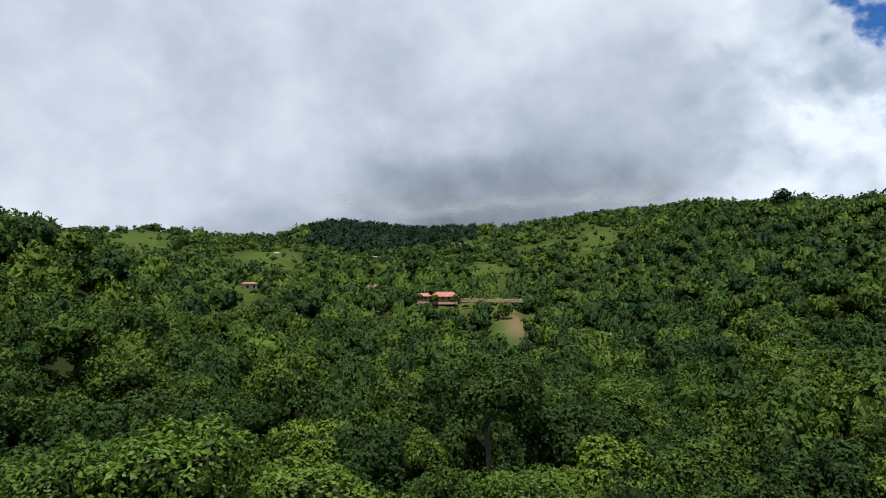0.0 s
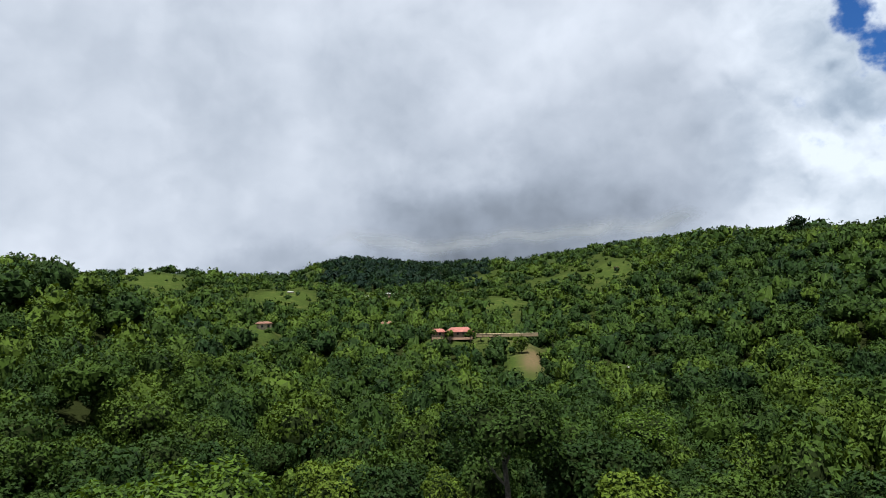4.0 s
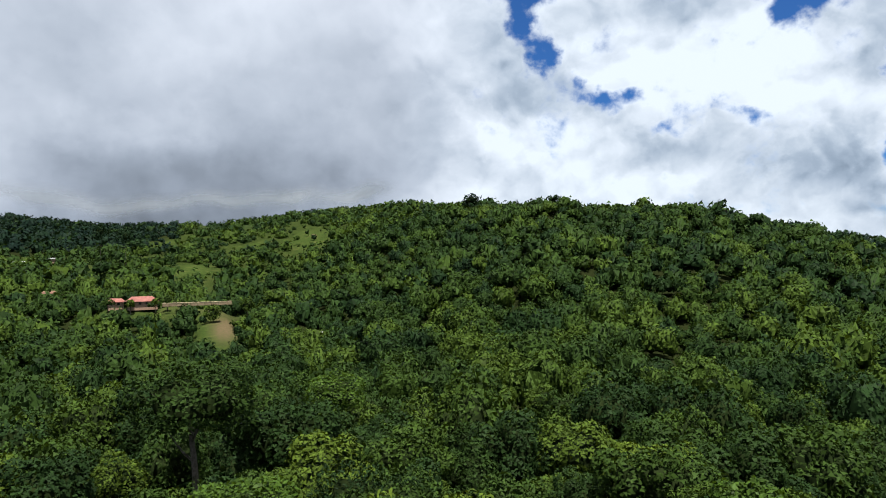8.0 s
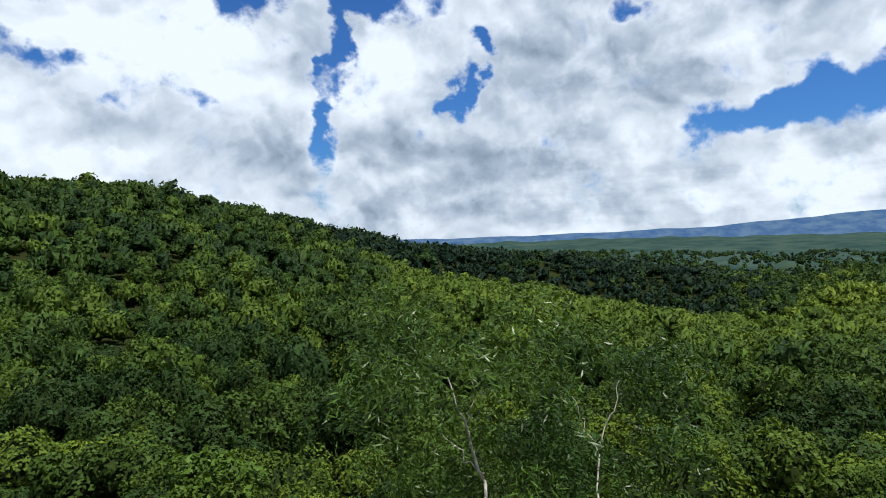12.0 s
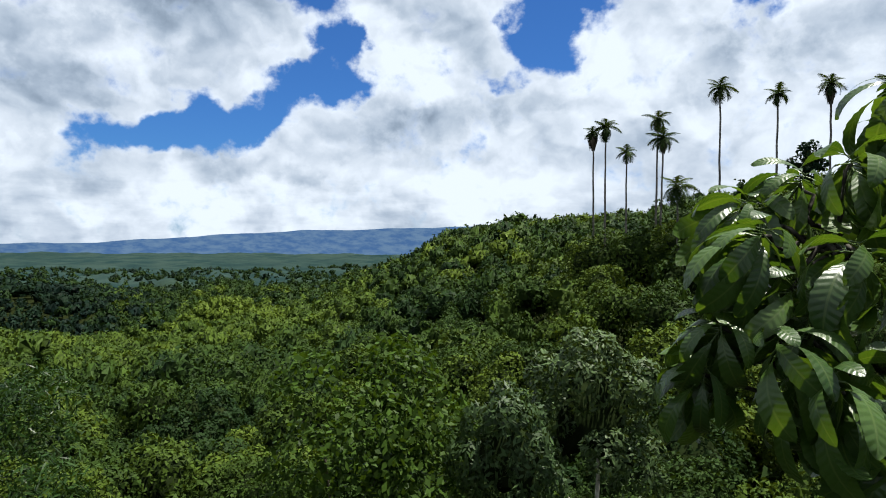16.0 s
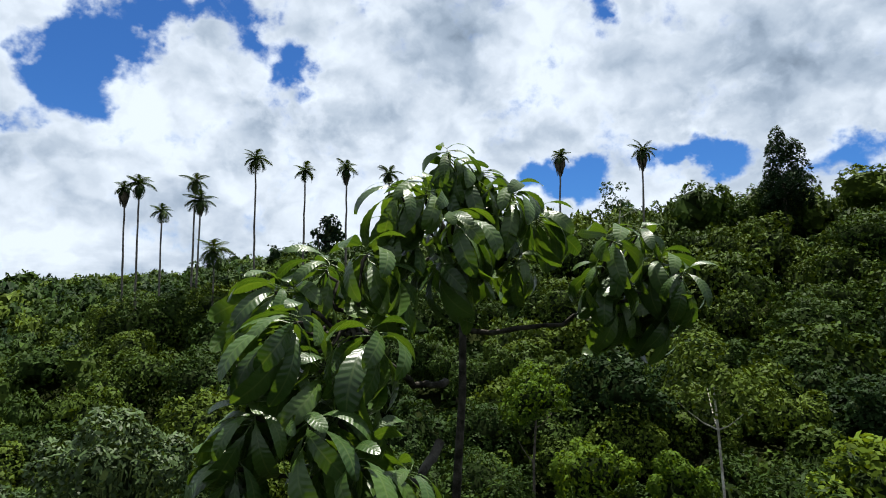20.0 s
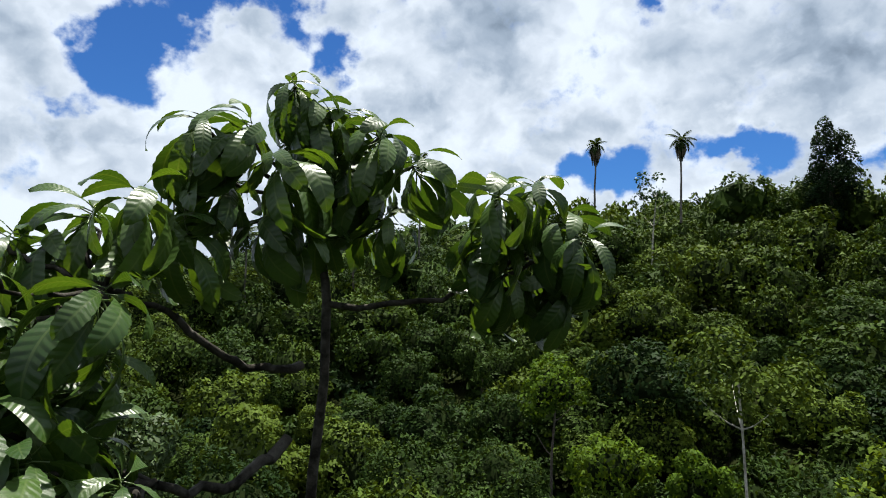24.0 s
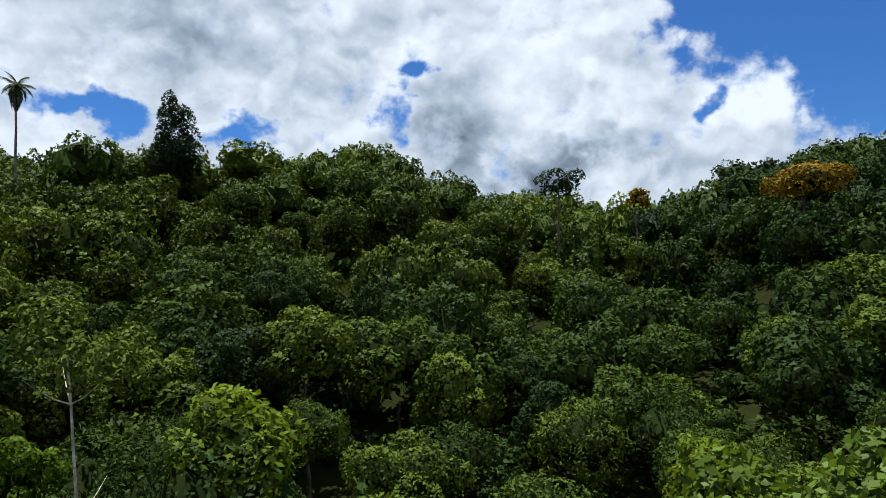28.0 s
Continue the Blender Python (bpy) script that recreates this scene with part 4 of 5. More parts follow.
def tube_mesh(name, lines, mat, sides=9):
    """Round limbs along lines of (point, radius)."""
    V, Q = [], []
    for line in lines:
        pts = [Vector(p) for p, r in line]
        base = len(V)
        for k, (p, r) in enumerate(line):
            t = (pts[min(k + 1, len(pts) - 1)] - pts[max(k - 1, 0)]).normalized()
            u = t.cross(Vector((0.31, 0.9, 0.17))).normalized()
            w = t.cross(u)
            for s in range(sides):
                an = 2 * math.pi * s / sides
                rr = r * (1 + 0.07 * math.sin(3 * an + k) + 0.05 * math.sin(1.7 * k))
                V.append(pts[k] + (u * math.cos(an) + w * math.sin(an)) * rr)
        for k in range(len(line) - 1):
            for s in range(sides):
                a_, b_ = base + k * sides + s, base + k * sides + (s + 1) % sides
                Q.append((a_, b_, b_ + sides, a_ + sides))
    return mesh_object(name, V, None, Q, [mat], smooth=True)


def curve_line(a_, b_, r0, r1, sag=0.0, steps=8, wob=0.01, seed=0):
    g = np.random.default_rng(seed)
    a_, b_ = Vector(a_), Vector(b_)
    out = []
    for k in range(steps + 1):
        f = k / steps
        p = a_.lerp(b_, f) + Vector((0, 0, -sag * 4 * f * (1 - f)))
        if 0 < k < steps:
            p += Vector(g.normal(size=3) * wob)
        out.append((p, r0 + (r1 - r0) * f))
    return out


# lichened bark, coloured darker to stand for leaf shade and backlight
bark_lichen = bark_material("bark_lichen", (0.007, 0.006, 0.004), (0.060, 0.056, 0.046), 16.0, 0.1)


def ray_point(az, el, d):
    a_, e_ = radians(az), radians(el)
    return Vector((d * math.sin(a_) * math.cos(e_), d * math.cos(a_) * math.cos(e_), EYE + d * math.sin(e_)))


def build_rosette_tree():
    g = np.random.default_rng(77)
    foot = Vector((1.80, -4.25, float(ground_height(158, 4.6)) - 0.3))
    root = tagged(new("rosette_tree"), "slender tree with lichened bark and rosettes of large drooping scalloped leaves", "tree")
    root.location = foot
    inv = Matrix.Translation(-foot)
    fork = Vector((1.66, -4.22, 12.0))
    top = ray_point(155.8, 12.5, 4.75)
    trunk = curve_line(foot, (1.79, -4.22, 9.0), 0.048, 0.034, 0, 8, 0.02, 1) + curve_line((1.785, -4.22, 9.25), fork, 0.033, 0.026, 0, 6, 0.03, 2) + curve_line((1.675, -4.22, 12.1), top, 0.024, 0.013, 0, 5, 0.012, 3)
    part("trunk", tube_mesh("trunk", [trunk], bark_lichen), root, "grey trunk blotched with lichen", inv)
    hubs = []

    def branch(start, end, r0, r1, sag, seed, parents="branch"):
        part("branch", tube_mesh("branch", [curve_line(start, end, r0, r1, sag, 9, 0.014, seed)], bark_lichen, 7), root, "", inv)

    tops = [ROSETTES[k] for k in range(len(ROSETTES))]
    meshes = [[big_leaf_mesh(10 * b + k, dr) for k in range(3)] for b, dr in enumerate((1.45, 1.95, 1.6))]
    points = [ray_point(*r[:3]) for r in tops]
    left = ray_point(*LEFT_NODE)
    low = ray_point(*LOW_NODE)
    mid = ray_point(*MID_NODE)
    branch(ray_point(157.1, -4.6, 4.49), left, 0.026, 0.016, 0.10, 5)
    branch(left, mid, 0.016, 0.012, 0.0, 8)
    branch(ray_point(156.6, -9.5, 4.47), low, 0.032, 0.018, 0.12, 6)
    right = ray_point(*RIGHT_NODE)
    branch((1.665, -4.22, 11.98), right, 0.019, 0.014, 0.05, 7)
    for (az, el, d, start, lean, leaves, size), hub in zip(tops, points):
        s = {"top": top, "left": left, "mid": mid, "low": low, "right": right, "trunk": Vector((1.78, -4.22, 12.55))}[start]
        branch(s, hub, 0.013, 0.009, 0.03, int(az * 10) % 97)
        axis = Vector((math.sin(radians(lean)), math.cos(radians(lean)), 1.5)).normalized()
        turn = axis.to_track_quat("Z", "Y").to_matrix().to_4x4()
        leaves = leaves + 6
        for k in range(leaves):
            f = (k + 0.5) / leaves
            pitch = 24 - 90 * f + g.normal() * 10
            band = 0 if f < 0.25 else 1 if f < 0.62 else 2
            yaw = k * 137.5 + g.normal() * 12
            s_ = size * 1.17 * (0.55 + 0.48 * min(f * 1.8, 1)) * g.uniform(0.88, 1.1)
            off = Vector((0, 0, 0.10 * (0.5 - f)))
            m = Matrix.Translation(hub - foot) @ turn @ Matrix.Translation(off) @ pose(0, 0, 0, 0, 0, yaw) @ pose(0, 0, 0, g.normal() * 14, -pitch, 0) @ Matrix.Diagonal((s_, s_, s_, 1))
            part("leaf", meshes[band][int(g.integers(3))], root, "", m)


LEFT_NODE = (151.0, -1.3, 3.83)
MID_NODE = (148.8, 0.4, 3.42)
LOW_NODE = (152.3, -11.8, 3.56)
RIGHT_NODE = (168.9, 1.3, 4.48)
# hub direction and distance, limb it grows from, way it leans, leaves, leaf length
ROSETTES = [
    (157.2, 14.6, 4.23, "trunk", 354, 11, 0.35), (157.9, 13.0, 4.35, "trunk", 120, 12, 0.35), (160.2, 12.7, 4.49, "trunk", 325, 13, 0.35),
    (162.7, 11.3, 4.38, "trunk", 165, 14, 0.35), (164.7, 9.4, 4.51, "trunk", 20, 11, 0.35), (159.9, 9.4, 4.29, "trunk", 345, 12, 0.35),
    (162.4, 8.3, 4.43, "trunk", 225, 13, 0.35), (158.2, 6.2, 4.47, "trunk", 335, 14, 0.35), (163.0, 5.5, 4.39, "trunk", 325, 11, 0.35),
    (152.9, 11.6, 3.75, "trunk", 320, 11, 0.35), (155.2, 11.4, 3.90, "trunk", 195, 12, 0.35), (153.3, 7.9, 3.97, "trunk", 165, 13, 0.35),
    (157.6, 9.2, 3.89, "trunk", 75, 14, 0.35), (156.2, 5.2, 3.98, "trunk", 85, 11, 0.35), (151.3, 4.4, 3.73, "trunk", 10, 12, 0.35),
    (150.2, 6.4, 3.50, "mid", 135, 11, 0.35), (146.9, 5.1, 3.54, "mid", 270, 12, 0.35), (144.4, 2.9, 3.60, "mid", 130, 13, 0.35),
    (142.8, 3.3, 3.41, "mid", 235, 14, 0.35), (150.7, -0.2, 3.14, "mid", 160, 11, 0.35), (146.4, -3.2, 3.16, "mid", 210, 12, 0.35),
    (149.5, -4.3, 3.33, "mid", 240, 13, 0.35), (144.2, 1.0, 3.06, "mid", 210, 14, 0.35), (143.4, -2.9, 3.15, "mid", 275, 11, 0.35),
    (149.5, -10.2, 2.94, "low", 120, 11, 0.35), (145.6, -7.3, 2.97, "low", 90, 12, 0.35), (150.3, -8.8, 3.17, "low", 310, 13, 0.35),
    (153.5, -11.6, 3.06, "low", 220, 14, 0.35), (147.7, -6.7, 3.07, "low", 340, 11, 0.35), (141.4, -6.4, 3.03, "low", 290, 11, 0.34),
    (140.2, -10.3, 3.12, "low", 290, 12, 0.34), (146.3, -11.5, 3.21, "low", 10, 13, 0.34), (171.1, 7.2, 4.35, "right", 165, 11, 0.35),
    (173.2, 7.6, 4.48, "right", 335, 12, 0.35), (174.7, 5.5, 4.60, "right", 165, 13, 0.35), (170.6, 4.5, 4.40, "right", 205, 14, 0.35),
    (172.7, 3.1, 4.53, "right", 60, 11, 0.35), (176.5, 4.1, 4.42, "right", 320, 12, 0.35), (171.2, 1.9, 4.46, "right", 315, 13, 0.35),
    (174.9, 1.7, 4.60, "right", 280, 14, 0.35)]
build_rosette_tree()


# ---- palms ----
palm_leaf = leaf_material("palm_leaf", (0.0136, 0.0272, 0.0095), (0.0204, 0.0374, 0.0109), (0.0306, 0.0476, 0.0122), thin=0.15)
palm_dead = bark_material("palm_dead", (0.035, 0.028, 0.018), (0.10, 0.085, 0.055))


def frond_mesh(seed, droop):
    g = np.random.default_rng(seed)
    V, Q = [], []
    n = 22
    for k in range(n):
        u = k / (n - 1)
        a_ = droop * u
        p = np.array([math.sin(a_) / droop, 0, -(1 - math.cos(a_)) / droop + 0.12 * math.sin(u * 3)])
        t = np.array([math.cos(a_), 0, -math.sin(a_)])
        ln = 0.36 * (math.sin(math.pi * (0.12 + 0.86 * u)) ** 0.7) * g.uniform(0.85, 1.1)
        for side in (-1, 1):
            tip = p + t * ln * 0.55 + np.array([0, side * ln * 0.8, -ln * g.uniform(0.25, 0.6)])
            w = t * 0.028
            b = len(V)
            V += [p - w, p + w, tip + t * 0.006, tip - t * 0.006]
            Q.append((b, b + 1, b + 2, b + 3))
        if k < n - 1:
            b = len(V)
            a2 = droop * (k + 1) / (n - 1)
            p2 = np.array([math.sin(a2) / droop, 0, -(1 - math.cos(a2)) / droop + 0.12 * math.sin((k + 1) / (n - 1) * 3)])
            h = np.array([0, 0.012, 0])
            V += [p - h, p + h, p2 + h, p2 - h]
            Q.append((b, b + 1, b + 2, b + 3))
    return mesh_object("frond", V, None, Q, [palm_leaf])


FRONDS = [frond_mesh(k, d_) for k, d_ in enumerate((0.7, 1.1, 1.5, 1.9))]


def skirt_mesh():
    """Withered fronds and fruit stalks that hang below the crown."""
    g = np.random.default_rng(5)
    V, Q = [], []
    for k in range(46):
        an, r = g.uniform(0, 6.28), g.uniform(0.15, 0.62)
        a_ = np.array([0.12 * math.cos(an), 0.12 * math.sin(an), g.uniform(-0.1, 0.1)])
        m_ = np.array([r * math.cos(an), r * math.sin(an), g.uniform(-1.0, -0.5)])
        e_ = np.array([r * 0.6 * math.cos(an), r * 0.6 * math.sin(an), g.uniform(-2.1, -1.4)])
        s = np.array([-math.sin(an), math.cos(an), 0]) * 0.09
        b = len(V)
        V += [a_ - s, a_ + s, m_ + s * 1.6, m_ - s * 1.6, e_ + s * 0.4, e_ - s * 0.4]
        Q += [(b, b + 1, b + 2, b + 3), (b + 3, b + 2, b + 4, b + 5)]
    return mesh_object("skirt", V, None, Q, [palm_dead])


SKIRT = skirt_mesh()
bark_palm = bark_material("bark_palm", (0.05, 0.045, 0.04), (0.17, 0.155, 0.135), 2.0)


def palm(az, el, d, reach, skirt, seed, shift=0.0):
    g = np.random.default_rng(seed)
    top = ray_point(az, el, d)
    z = float(ground_height(az, d)) - 0.5
    foot = Vector((top.x, top.y, z))
    foot += Vector((g.normal() * 0.4, g.normal() * 0.4, 0))
    label = "tall slender palm with fronds" + (" above a withered skirt" if skirt else " on a bare trunk")
    root = tagged(new("palm_tree"), label, "palm", "palms on the ridge")
    root.location = foot
    part("trunk", tube_mesh("trunk", [curve_line((0, 0, 0), top - foot, 0.24, 0.13, 0, 14, 0.035, seed)], bark_palm, 8), root)
    n = 15
    for k in range(n):
        f = k / n
        m = Matrix.Translation(top - foot) @ pose(0, 0, 0, 0, 0, k * 137.5 + g.normal() * 10) @ pose(0, 0, 0, g.normal() * 10, -(62 - 88 * f + g.normal() * 8), 0)
        s = reach * 0.86 * g.uniform(0.8, 1.1)
        part("frond", FRONDS[min(3, int(f * 4))], root, "", m @ Matrix.Diagonal((s, s, s, 1)))
    if skirt:
        part("skirt", SKIRT, root, "withered brown fronds", Matrix.Translation(top - foot + Vector((0, 0, -0.1))) @ Matrix.Diagonal((skirt, skirt, skirt, 1)))


for k, (az, el, d, reach, skirt) in enumerate([
        (131.0, 9.6, 98, 1.9, 1.2), (132.05, 10.0, 96, 2.7, 0.9), (133.8, 7.9, 100, 2.3, 0), (136.3, 10.5, 96, 2.5, 0.8), (136.75, 8.9, 94, 2.8, 0.9),
        (141.05, 12.7, 95, 2.7, 0), (145.25, 11.9, 95, 2.4, 0), (148.8, 12.3, 93, 2.4, 1.1), (152.6, 11.9, 95, 2.4, 0.7), (167.8, 13.3, 95, 2.2, 1.3), (174.75, 13.4, 92, 2.5, 1.25),
        (137.9, 4.8, 88, 3.4, 0), (161.8, 7.6, 92, 3.0, 0)]):
    palm(az, el, d * 1.28, reach * 1.28, skirt * 1.28, 40 + k)


# ---- single trees ----
def lone_tree(name, label, az, el_top, d, width, tall, leaf, mat, n, bark, puffs=12, slim=0.55, inner=0.2, tilt=0.4, fold=0.0, trunk=0.16, limbs=5, size=0.36, group="", stem=(), taper=0.0):
    """A tree whose top shows at that direction; width and tall are its crown's size in metres."""
    top = ray_point(az, el_top, d)
    z = float(ground_height(az, d))
    seed = int(abs(az) * 31 + d)
    r = width / 2
    me = crown_mesh("crown", seed, n, leaf / r, [mat], tall / r, puffs, slim, fold, tilt, inner, size, taper=taper)
    ob = tagged(new(name), label, "tree", group)
    ob.location = (top.x, top.y, z)
    h = top.z - z - tall
    for k, (a0, e0, a1, e1, r0, r1) in enumerate(stem):
        line = curve_line(ray_point(a0, e0, d) - ob.location, ray_point(a1, e1, d) - ob.location, r0 * 0.62, r1 * 0.6, 0.06, 8, 0.05, seed + k)
        part("stem", tube_mesh("stem", [line], bark, 7), ob)
    if not stem:
        part("trunk", trunk_mesh("trunk", seed, max(h + tall * 0.5, 1.5), trunk * 1.4, trunk * 0.6, bark, 0.15, limbs, width * 0.3), ob)
    part("crown", me, ob, "", Matrix.Translation((0, 0, h)) @ Matrix.Diagonal((r, r, r, 1)))
    return ob


leaf_deep = leaf_material("leaf_deep", (0.0068, 0.0163, 0.0082), (0.0095, 0.0218, 0.0095), (0.0136, 0.0286, 0.0109))
leaf_lime = leaf_material("leaf_lime", (0.0367, 0.0734, 0.0078), (0.0490, 0.0881, 0.0088), (0.0685, 0.1028, 0.0108), thin=0.3)
leaf_silver = leaf_material("leaf_silver", (0.023, 0.044, 0.014), (0.031, 0.055, 0.018), (0.042, 0.068, 0.023), gloss=0.5, spec=0.12, thin=0.15)
leaf_young = leaf_material("leaf_young", (0.0269, 0.0539, 0.0084), (0.0389, 0.0718, 0.0096), (0.0509, 0.0868, 0.0120), gloss=0.5, spec=0.06, thin=0.3)
leaf_slim = leaf_material("leaf_slim", (0.014, 0.034, 0.007), (0.021, 0.046, 0.008), (0.032, 0.062, 0.010), gloss=0.36, spec=0.10, thin=0.25)
leaf_flower = leaf_material("leaf_flower", (0.0476, 0.0405, 0.0057), (0.1047, 0.0666, 0.0057), (0.1428, 0.0904, 0.0095))

lone_tree("tall_tree", "tall dark oval-crowned tree above the forest edge", 185.5, 13.9, 130, 10.2, 15.0, 0.46, leaf_deep, 11000, bark_dark, 60, slim=0.5, tilt=0.5, trunk=0.3, inner=0.0, taper=0.4, size=0.30)
lone_tree("big_tree", "large spreading tree with glossy rounded crown above the canopy", 0.6, -7.0, 66, 13.0, 8.5, 0.42, leaf_tree, 5200, bark_dark, 14, trunk=0.3)
lone_tree("flat_topped_tree", "flat-topped tree on the forest ridge", 31.2, 5.75, 452, 11, 5, 0.9, leaf_deep, 500, bark_dark, 7)
lone_tree("ridge_tree", "tall dark tree standing out of the ridge", 23.9, 6.1, 448, 13, 9, 0.9, leaf_deep, 700, bark_dark, 7)
lone_tree("ridge_tree", "dark bushy tree below the low cloud", -6.4, 3.6, 640, 15, 15, 1.6, leaf_deep, 600, bark_dark, 8)
lone_tree("ridge_tree", "dark bushy tree below the low cloud", -4.6, 3.3, 640, 17, 14, 1.6, leaf_deep, 600, bark_dark, 8)
lone_tree("umbrella_tree", "umbrella-shaped tree on the skyline", 217.4, 8.4, 105, 9.0, 4.2, 0.5, leaf_deep, 1300, bark_dark, 8, inner=0.0, trunk=0.2)
lone_tree("layered_tree", "airy layered tree beside a palm", 172.4, 11.0, 100, 5.4, 5.5, 0.5, leaf_slim, 420, bark_pale, 9, inner=0.0, trunk=0.12)
lone_tree("flowering_tree", "forest tree covered in orange blossom", 236.3, 8.0, 98, 12.0, 5.0, 0.4, leaf_flower, 3200, bark_dark, 9)
lone_tree("flowering_tree", "small ridge tree with yellow blossom", 224.0, 6.6, 110, 4.0, 3.0, 0.7, leaf_flower, 300, bark_dark, 6)
lone_tree("dark_tree", "dark round tree on the ridge among the palms", 147.2, 8.2, 105, 6.0, 6.0, 0.5, leaf_deep, 1400, bark_dark, 7)
for az, el, d, w, t_ in ((170.2, -10.4, 38, 5.2, 4.0), (176.4, -11.0, 36, 3.4, 3.4), (190.2, -8.8, 36, 8.5, 5.5), (165.0, -4.2, 40, 4.6, 4.0), (228.0, -12.5, 30, 4.2, 3.4), (45.0, -2.3, 330, 15, 8.0)):
    lone_tree("lime_tree", "bright lime-green young tree in the forest", az, el, d, w, t_, 0.24 if d < 100 else 1.4, leaf_lime, 2200 if d < 100 else 300, bark_dark, 9, trunk=0.09, limbs=3, group="lime-green trees")
lone_tree("pale_trunk_tree", "open-crowned tree on a pale forked trunk", 180.6, -1.6, 33, 7.0, 4.0, 0.26, leaf_tree, 2000, bark_pale, 9, inner=0.0, trunk=0.075)
bark_white = bark_material("bark_white", (0.10, 0.095, 0.08), (0.36, 0.345, 0.31), 9.0)
# slender trees with white stems below the viewpoint
lone_tree("white_stemmed_tree", "sparse narrow-leaved tree with white stems", 67.5, -5.6, 14.0, 6.8, 5.6, 0.21, leaf_slim, 9500, bark_white, 20, slim=0.17, inner=0.0, tilt=0.9, stem=((72.6, -40, 70.4, -21.5, 0.075, 0.06), (70.4, -21.5, 67.3, -12.8, 0.055, 0.025), (70.3, -20.8, 66.6, -17.4, 0.028, 0.016), (68.9, -16.6, 69.6, -12.5, 0.018, 0.008)), size=0.26)
lone_tree("white_stemmed_tree", "sparse narrow-leaved tree with white stems", 80.8, -9.6, 14.6, 5.4, 4.8, 0.21, leaf_slim, 6500, bark_white, 16, slim=0.17, inner=0.0, tilt=0.9, stem=((80.2, -40, 80.4, -19, 0.05, 0.034), (80.4, -19, 82.2, -13.0, 0.03, 0.014), (80.4, -19.5, 78.2, -14.5, 0.022, 0.01)), size=0.26)
lone_tree("young_tree", "light green small-leaved young tree", 111.5, -9.2, 14.0, 4.8, 4.0, 0.17, leaf_young, 6500, bark_dark, 16, inner=0.0, tilt=0.75, trunk=0.05)
lone_tree("silver_tree", "rounded tree with pale drooping silvery leaves", 131.5, -6.6, 17.0, 4.0, 4.4, 0.17, leaf_silver, 6500, bark_pale, 13, slim=0.4, trunk=0.08)
lone_tree("silver_shrub", "silvery-leaved shrub below the viewpoint", 125.0, -12.0, 13.5, 2.7, 3.0, 0.15, leaf_silver, 4800, bark_pale, 11, slim=0.35, trunk=0.06)
lone_tree("broadleaf_shrub", "pale yellow-green shrub with broad leaves", 230.8, -9.6, 11.1, 3.6, 2.8, 0.145, leaf_young, 4600, bark_pale, 12, slim=0.7, inner=0.0, tilt=0.7, trunk=0.05)


# ---- houses on the far slope ----
def plain_material(name, a_, b_, scale=1.5, rough=0.85):
    m, net = material(name)
    n = net.noise(net.node("ShaderNodeTexCoord").outputs["Object"], scale, 5.0, 0.6)
    finish(net, principled(net, net.mix(net.ramp(n, 0.3, 0.7), a_, b_), rough, n, 0.3, 0.02).outputs[0])
    return m


wall_cream = plain_material("wall_cream", (0.32, 0.25, 0.16), (0.42, 0.34, 0.22))
wall_peach = plain_material("wall_peach", (0.20, 0.125, 0.085), (0.28, 0.18, 0.13))
roof_clay = plain_material("roof_clay", (0.13, 0.040, 0.032), (0.20, 0.075, 0.060), 0.8)
roof_rust = plain_material("roof_rust", (0.07, 0.032, 0.022), (0.13, 0.062, 0.040), 0.8)
roof_tin = plain_material("roof_tin", (0.13, 0.135, 0.135), (0.20, 0.205, 0.20), 0.8, 0.85)
glass_dark = plain_material("glass_dark", (0.015, 0.018, 0.02), (0.03, 0.035, 0.04), 1.0, 0.15)
earth = plain_material("earth_wall", (0.12, 0.085, 0.05), (0.19, 0.145, 0.09), 0.6)


def box_mesh(name, x0, x1, y0, y1, z0, z1, mat, bevel=0.03):
    bm = bmesh.new()
    bmesh.ops.create_cube(bm, size=1.0)
    for v in bm.verts:
        v.co = Vector(((x0 + x1) / 2 + v.co.x * (x1 - x0), (y0 + y1) / 2 + v.co.y * (y1 - y0), (z0 + z1) / 2 + v.co.z * (z1 - z0)))
    bmesh.ops.bevel(bm, geom=bm.edges[:], offset=bevel, segments=1, affect="EDGES")
    me = bpy.data.meshes.new(name)
    bm.to_mesh(me), bm.free()
    me.materials.append(mat)
    return me


def roof_mesh(w, d, rise_, over, mat, hip=0.35):
    """Hipped roof with thick eaves."""
    x, y, t = w / 2 + over, d / 2 + over, 0.18
    rx = x * (1 - hip)
    V = [(-x, -y, 0), (x, -y, 0), (x, y, 0), (-x, y, 0), (-x, -y, t), (x, -y, t), (x, y, t), (-x, y, t), (-rx, 0, rise_ + t), (rx, 0, rise_ + t)]
    T = [(4, 8, 7), (5, 6, 9)]
    Q = [(0, 3, 2, 1), (0, 1, 5, 4), (1, 2, 6, 5), (2, 3, 7, 6), (3, 0, 4, 7), (4, 5, 9, 8), (6, 7, 8, 9)]
    return mesh_object("roof", V, T, Q, [mat])


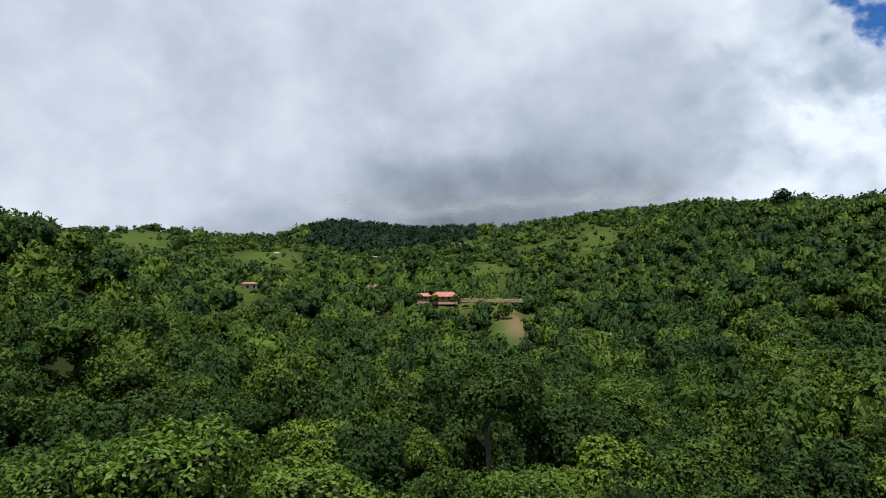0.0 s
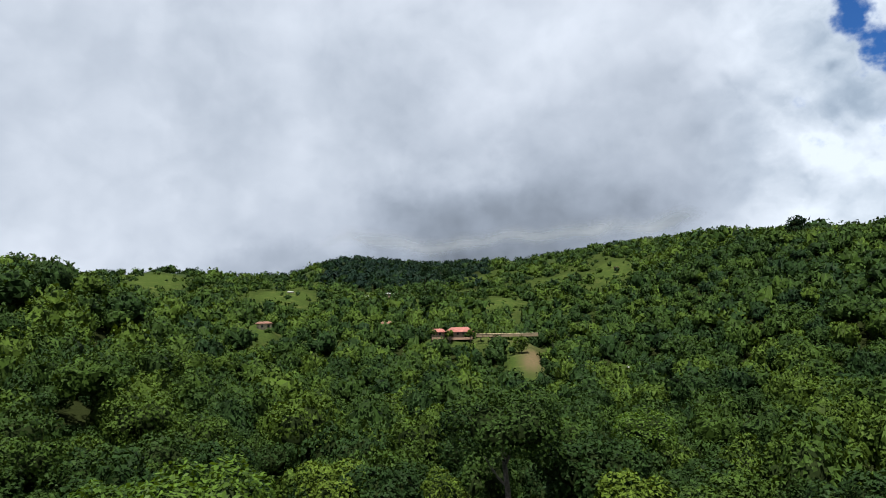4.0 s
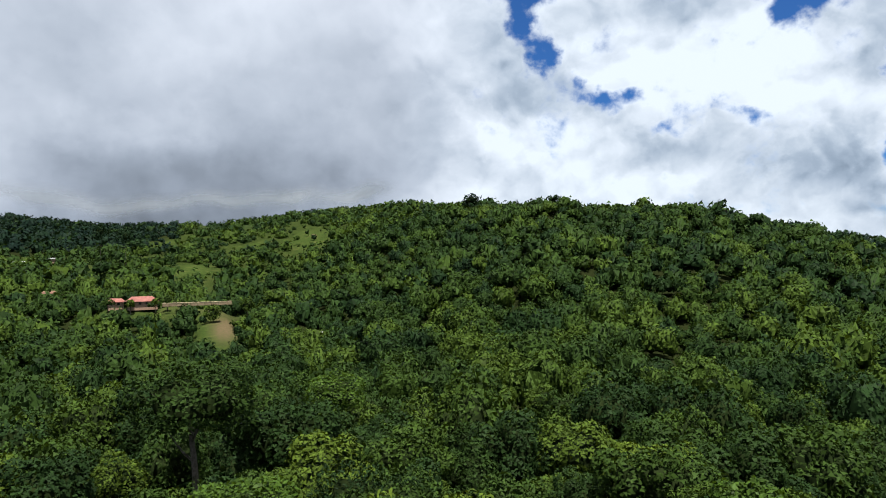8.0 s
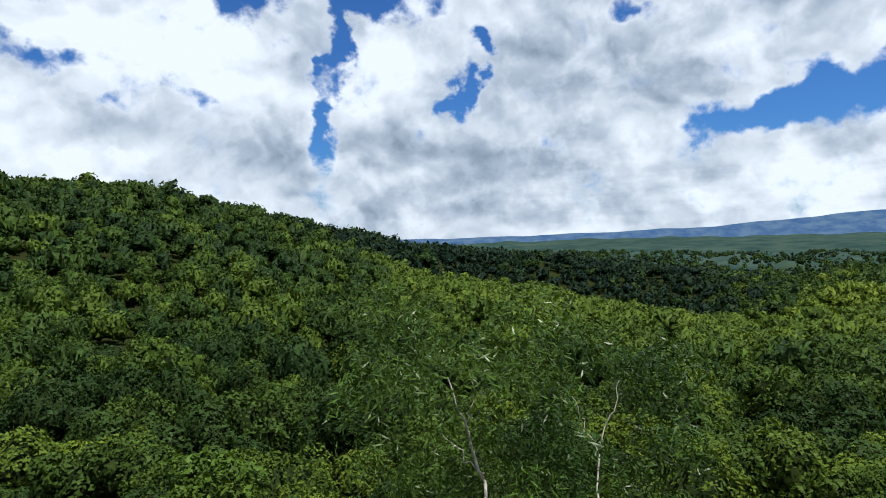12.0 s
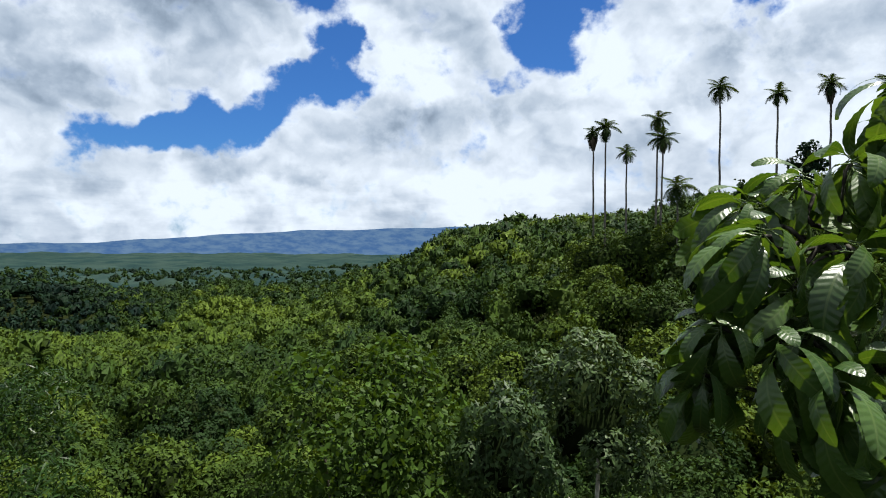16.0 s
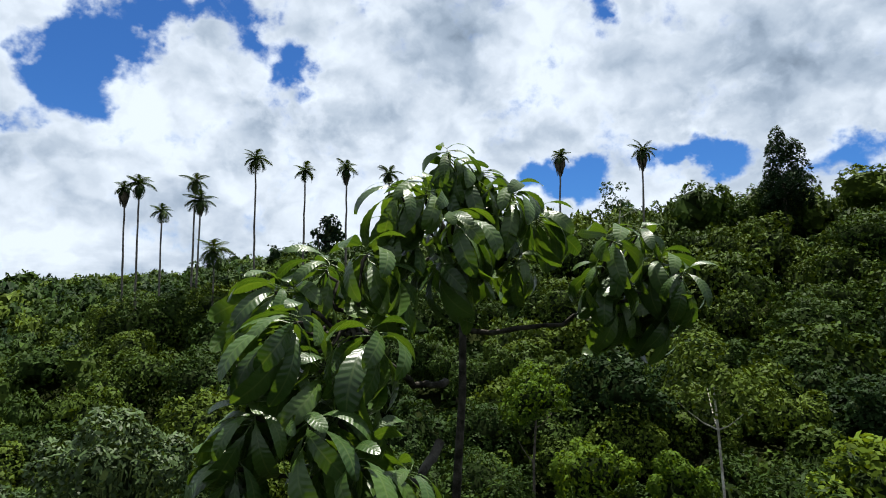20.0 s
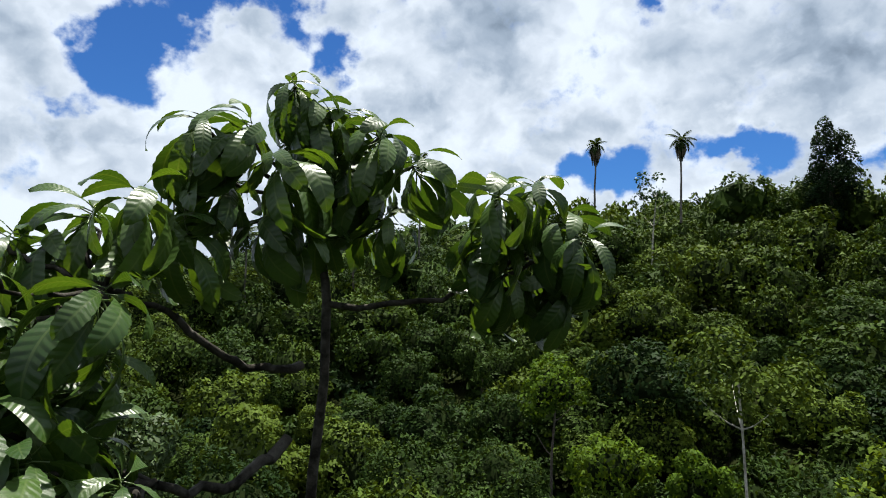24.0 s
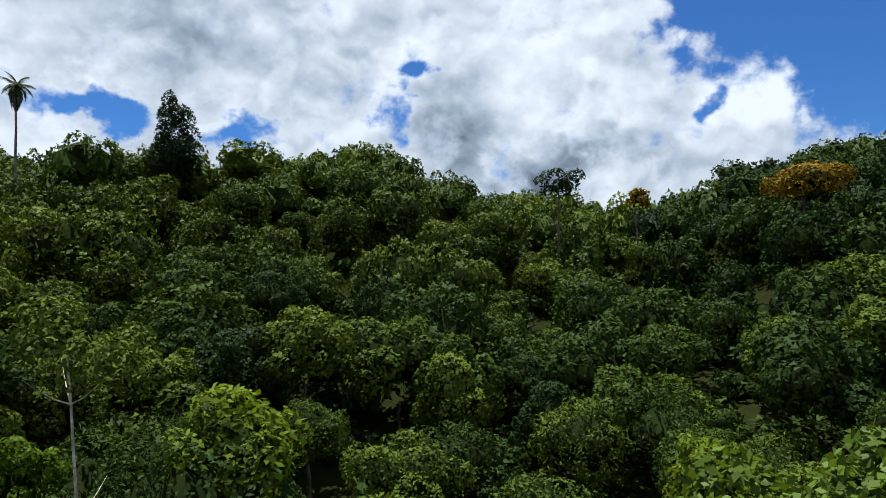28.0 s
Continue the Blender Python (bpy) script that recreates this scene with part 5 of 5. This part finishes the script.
def house(label, az, d, base_el, w, depth, wall_h, roof_h, wall_mat, roof_mat, turn=0.0, windows=3, name="house"):
    z = EYE + d * math.tan(radians(base_el)) - 1.7
    ob = tagged(new(name), label, "house" if windows else "shed")
    ob.matrix_basis = Matrix.Translation(at(az, d, z)) @ pose(0, 0, 0, 0, 0, -az + turn)
    part("wall", box_mesh("wall", -w / 2, w / 2, -depth / 2, depth / 2, -1.5, wall_h, wall_mat), ob)
    part("roof", roof_mesh(w, depth, roof_h, 0.7, roof_mat), ob, "", Matrix.Translation((0, 0, wall_h)))
    for k in range(windows):
        x = w * ((k + 0.5) / windows - 0.5)
        win = part("window", box_mesh("window", x - 0.55, x + 0.55, -depth / 2 - 0.06, -depth / 2 + 0.04, 0.9, 2.1, glass_dark), ob)
        part("frame", box_mesh("frame", x - 0.65, x + 0.65, -depth / 2 - 0.10, -depth / 2 - 0.061, 0.78, 0.89, wall_cream), win)
    return ob


house("peach house with a hipped red clay-tile roof", -3.45, 322, -2.74, 11.5, 8, 2.2, 2.1, wall_peach, roof_clay, 8, 4)
house("small peach wing with a red clay-tile roof", -5.35, 326, -2.72, 6.0, 6, 2.2, 1.5, wall_peach, roof_clay, -6, 2)
house("cream house with a rusty roof beside a lawn", -20.2, 331, -1.65, 6.0, 6, 2.6, 0.9, wall_cream, roof_rust, 12, 2)
house("small house with a rust-red roof among trees", -9.8, 372, -1.85, 6.0, 5, 2.0, 1.2, wall_peach, roof_rust, 5, 2)
house("low shed with a pale tin roof", -11.7, 610, 0.55, 8.0, 6, 2.3, 0.8, wall_peach, roof_tin, 4, 0, "shed")
house("low shed with a pale tin roof", -9.4, 640, 0.75, 9.0, 6, 2.3, 0.8, wall_peach, roof_tin, -5, 0, "shed")
house("small farm building on the pasture edge", -18.0, 660, 1.05, 6.0, 6, 2.4, 0.9, wall_peach, roof_tin, 0, 0, "shed")
house("open hut with a pale tin roof", 10.35, 262, -5.85, 4.2, 3, 1.8, 0.5, wall_peach, roof_tin, 10, 0, "shed")
house("tiny hut on the upper pasture", 10.2, 690, 2.55, 4.5, 4, 2.0, 0.7, wall_peach, roof_rust, 0, 0, "shed")


def terrace():
    ob = tagged(new("terrace_wall"), "long low earth-coloured terrace wall beside the house", "wall")
    a_, b_ = at(-2.0, 314, EYE + 314 * math.tan(radians(-2.95))), at(3.4, 312, EYE + 312 * math.tan(radians(-2.92)))
    mid, way_ = (a_ + b_) / 2, b_ - a_
    ob.matrix_basis = Matrix.Translation(mid) @ pose(0, 0, 0, 0, 0, math.degrees(math.atan2(way_.y, way_.x)))
    n = 10
    for k in range(n):
        x0 = way_.length * (k / n - 0.5)
        part("panel", box_mesh("panel", x0 + 0.06, x0 + way_.length / n - 0.06, -0.2, 0.2, -1.2, 0.2, earth), ob)
    part("coping", box_mesh("coping", -way_.length / 2, way_.length / 2, -0.3, 0.3, 0.2, 0.4, wall_cream), ob)


terrace()
for az, el, d, w, t_ in ((-5.9, -2.35, 316, 6, 3.5), (-4.3, -2.5, 316, 4, 3), (-2.5, -2.45, 315, 4, 3), (-1.6, -2.2, 318, 5, 4), (1.9, -3.1, 296, 9, 6.5), (4.6, -2.6, 305, 8, 6), (-9.2, -1.6, 366, 6, 4), (-10.6, -1.6, 366, 6, 4)):
    lone_tree("garden_tree", "rounded dark green tree beside the hillside house", az, el, d, w, t_, 0.7, leaf_tree, 420, bark_dark, 8, group="garden trees")

for az, el, d, w, t_ in ((-33.0, -12.6, 44, 8.0, 5.5), (-25.5, -12.0, 42, 9.5, 6.0), (-14.5, -16.0, 35, 7.0, 4.5), (3.5, -16.6, 34, 7.0, 4.5), (47.0, -17.0, 33, 5.0, 4.0), (12.0, -9.0, 95, 10.0, 6.0)):
    lone_tree("light_tree", "light yellow-green broad-crowned tree in the forest", az, el, d, w, t_, 0.30, leaf_young, 3200, bark_dark, 14, group="light green trees")

for az, el, d, w, t_ in ((130.6, 0.9, 84, 8, 7), (132.3, 1.5, 82, 9, 8), (134.2, 1.3, 80, 8, 7.5), (136.2, 2.0, 81, 9, 8), (138.0, 2.4, 80, 9, 8), (141.0, 3.0, 82, 9, 8), (145.0, 3.6, 82, 10, 9), (149.0, 4.3, 82, 10, 9), (152.6, 4.8, 82, 9, 8), (167.6, 6.4, 82, 9, 7), (171.6, 7.0, 82, 9, 7), (174.9, 7.6, 82, 10, 7), (185.4, 8.9, 92, 12, 8)):
    lone_tree("ridge_crown_tree", "dense green tree at the foot of the palms", az, el, d * 1.45, w * 1.3, t_ * 1.4, 0.30, leaf_tree, 3000, bark_dark, 18, size=0.30, group="trees below the palms")
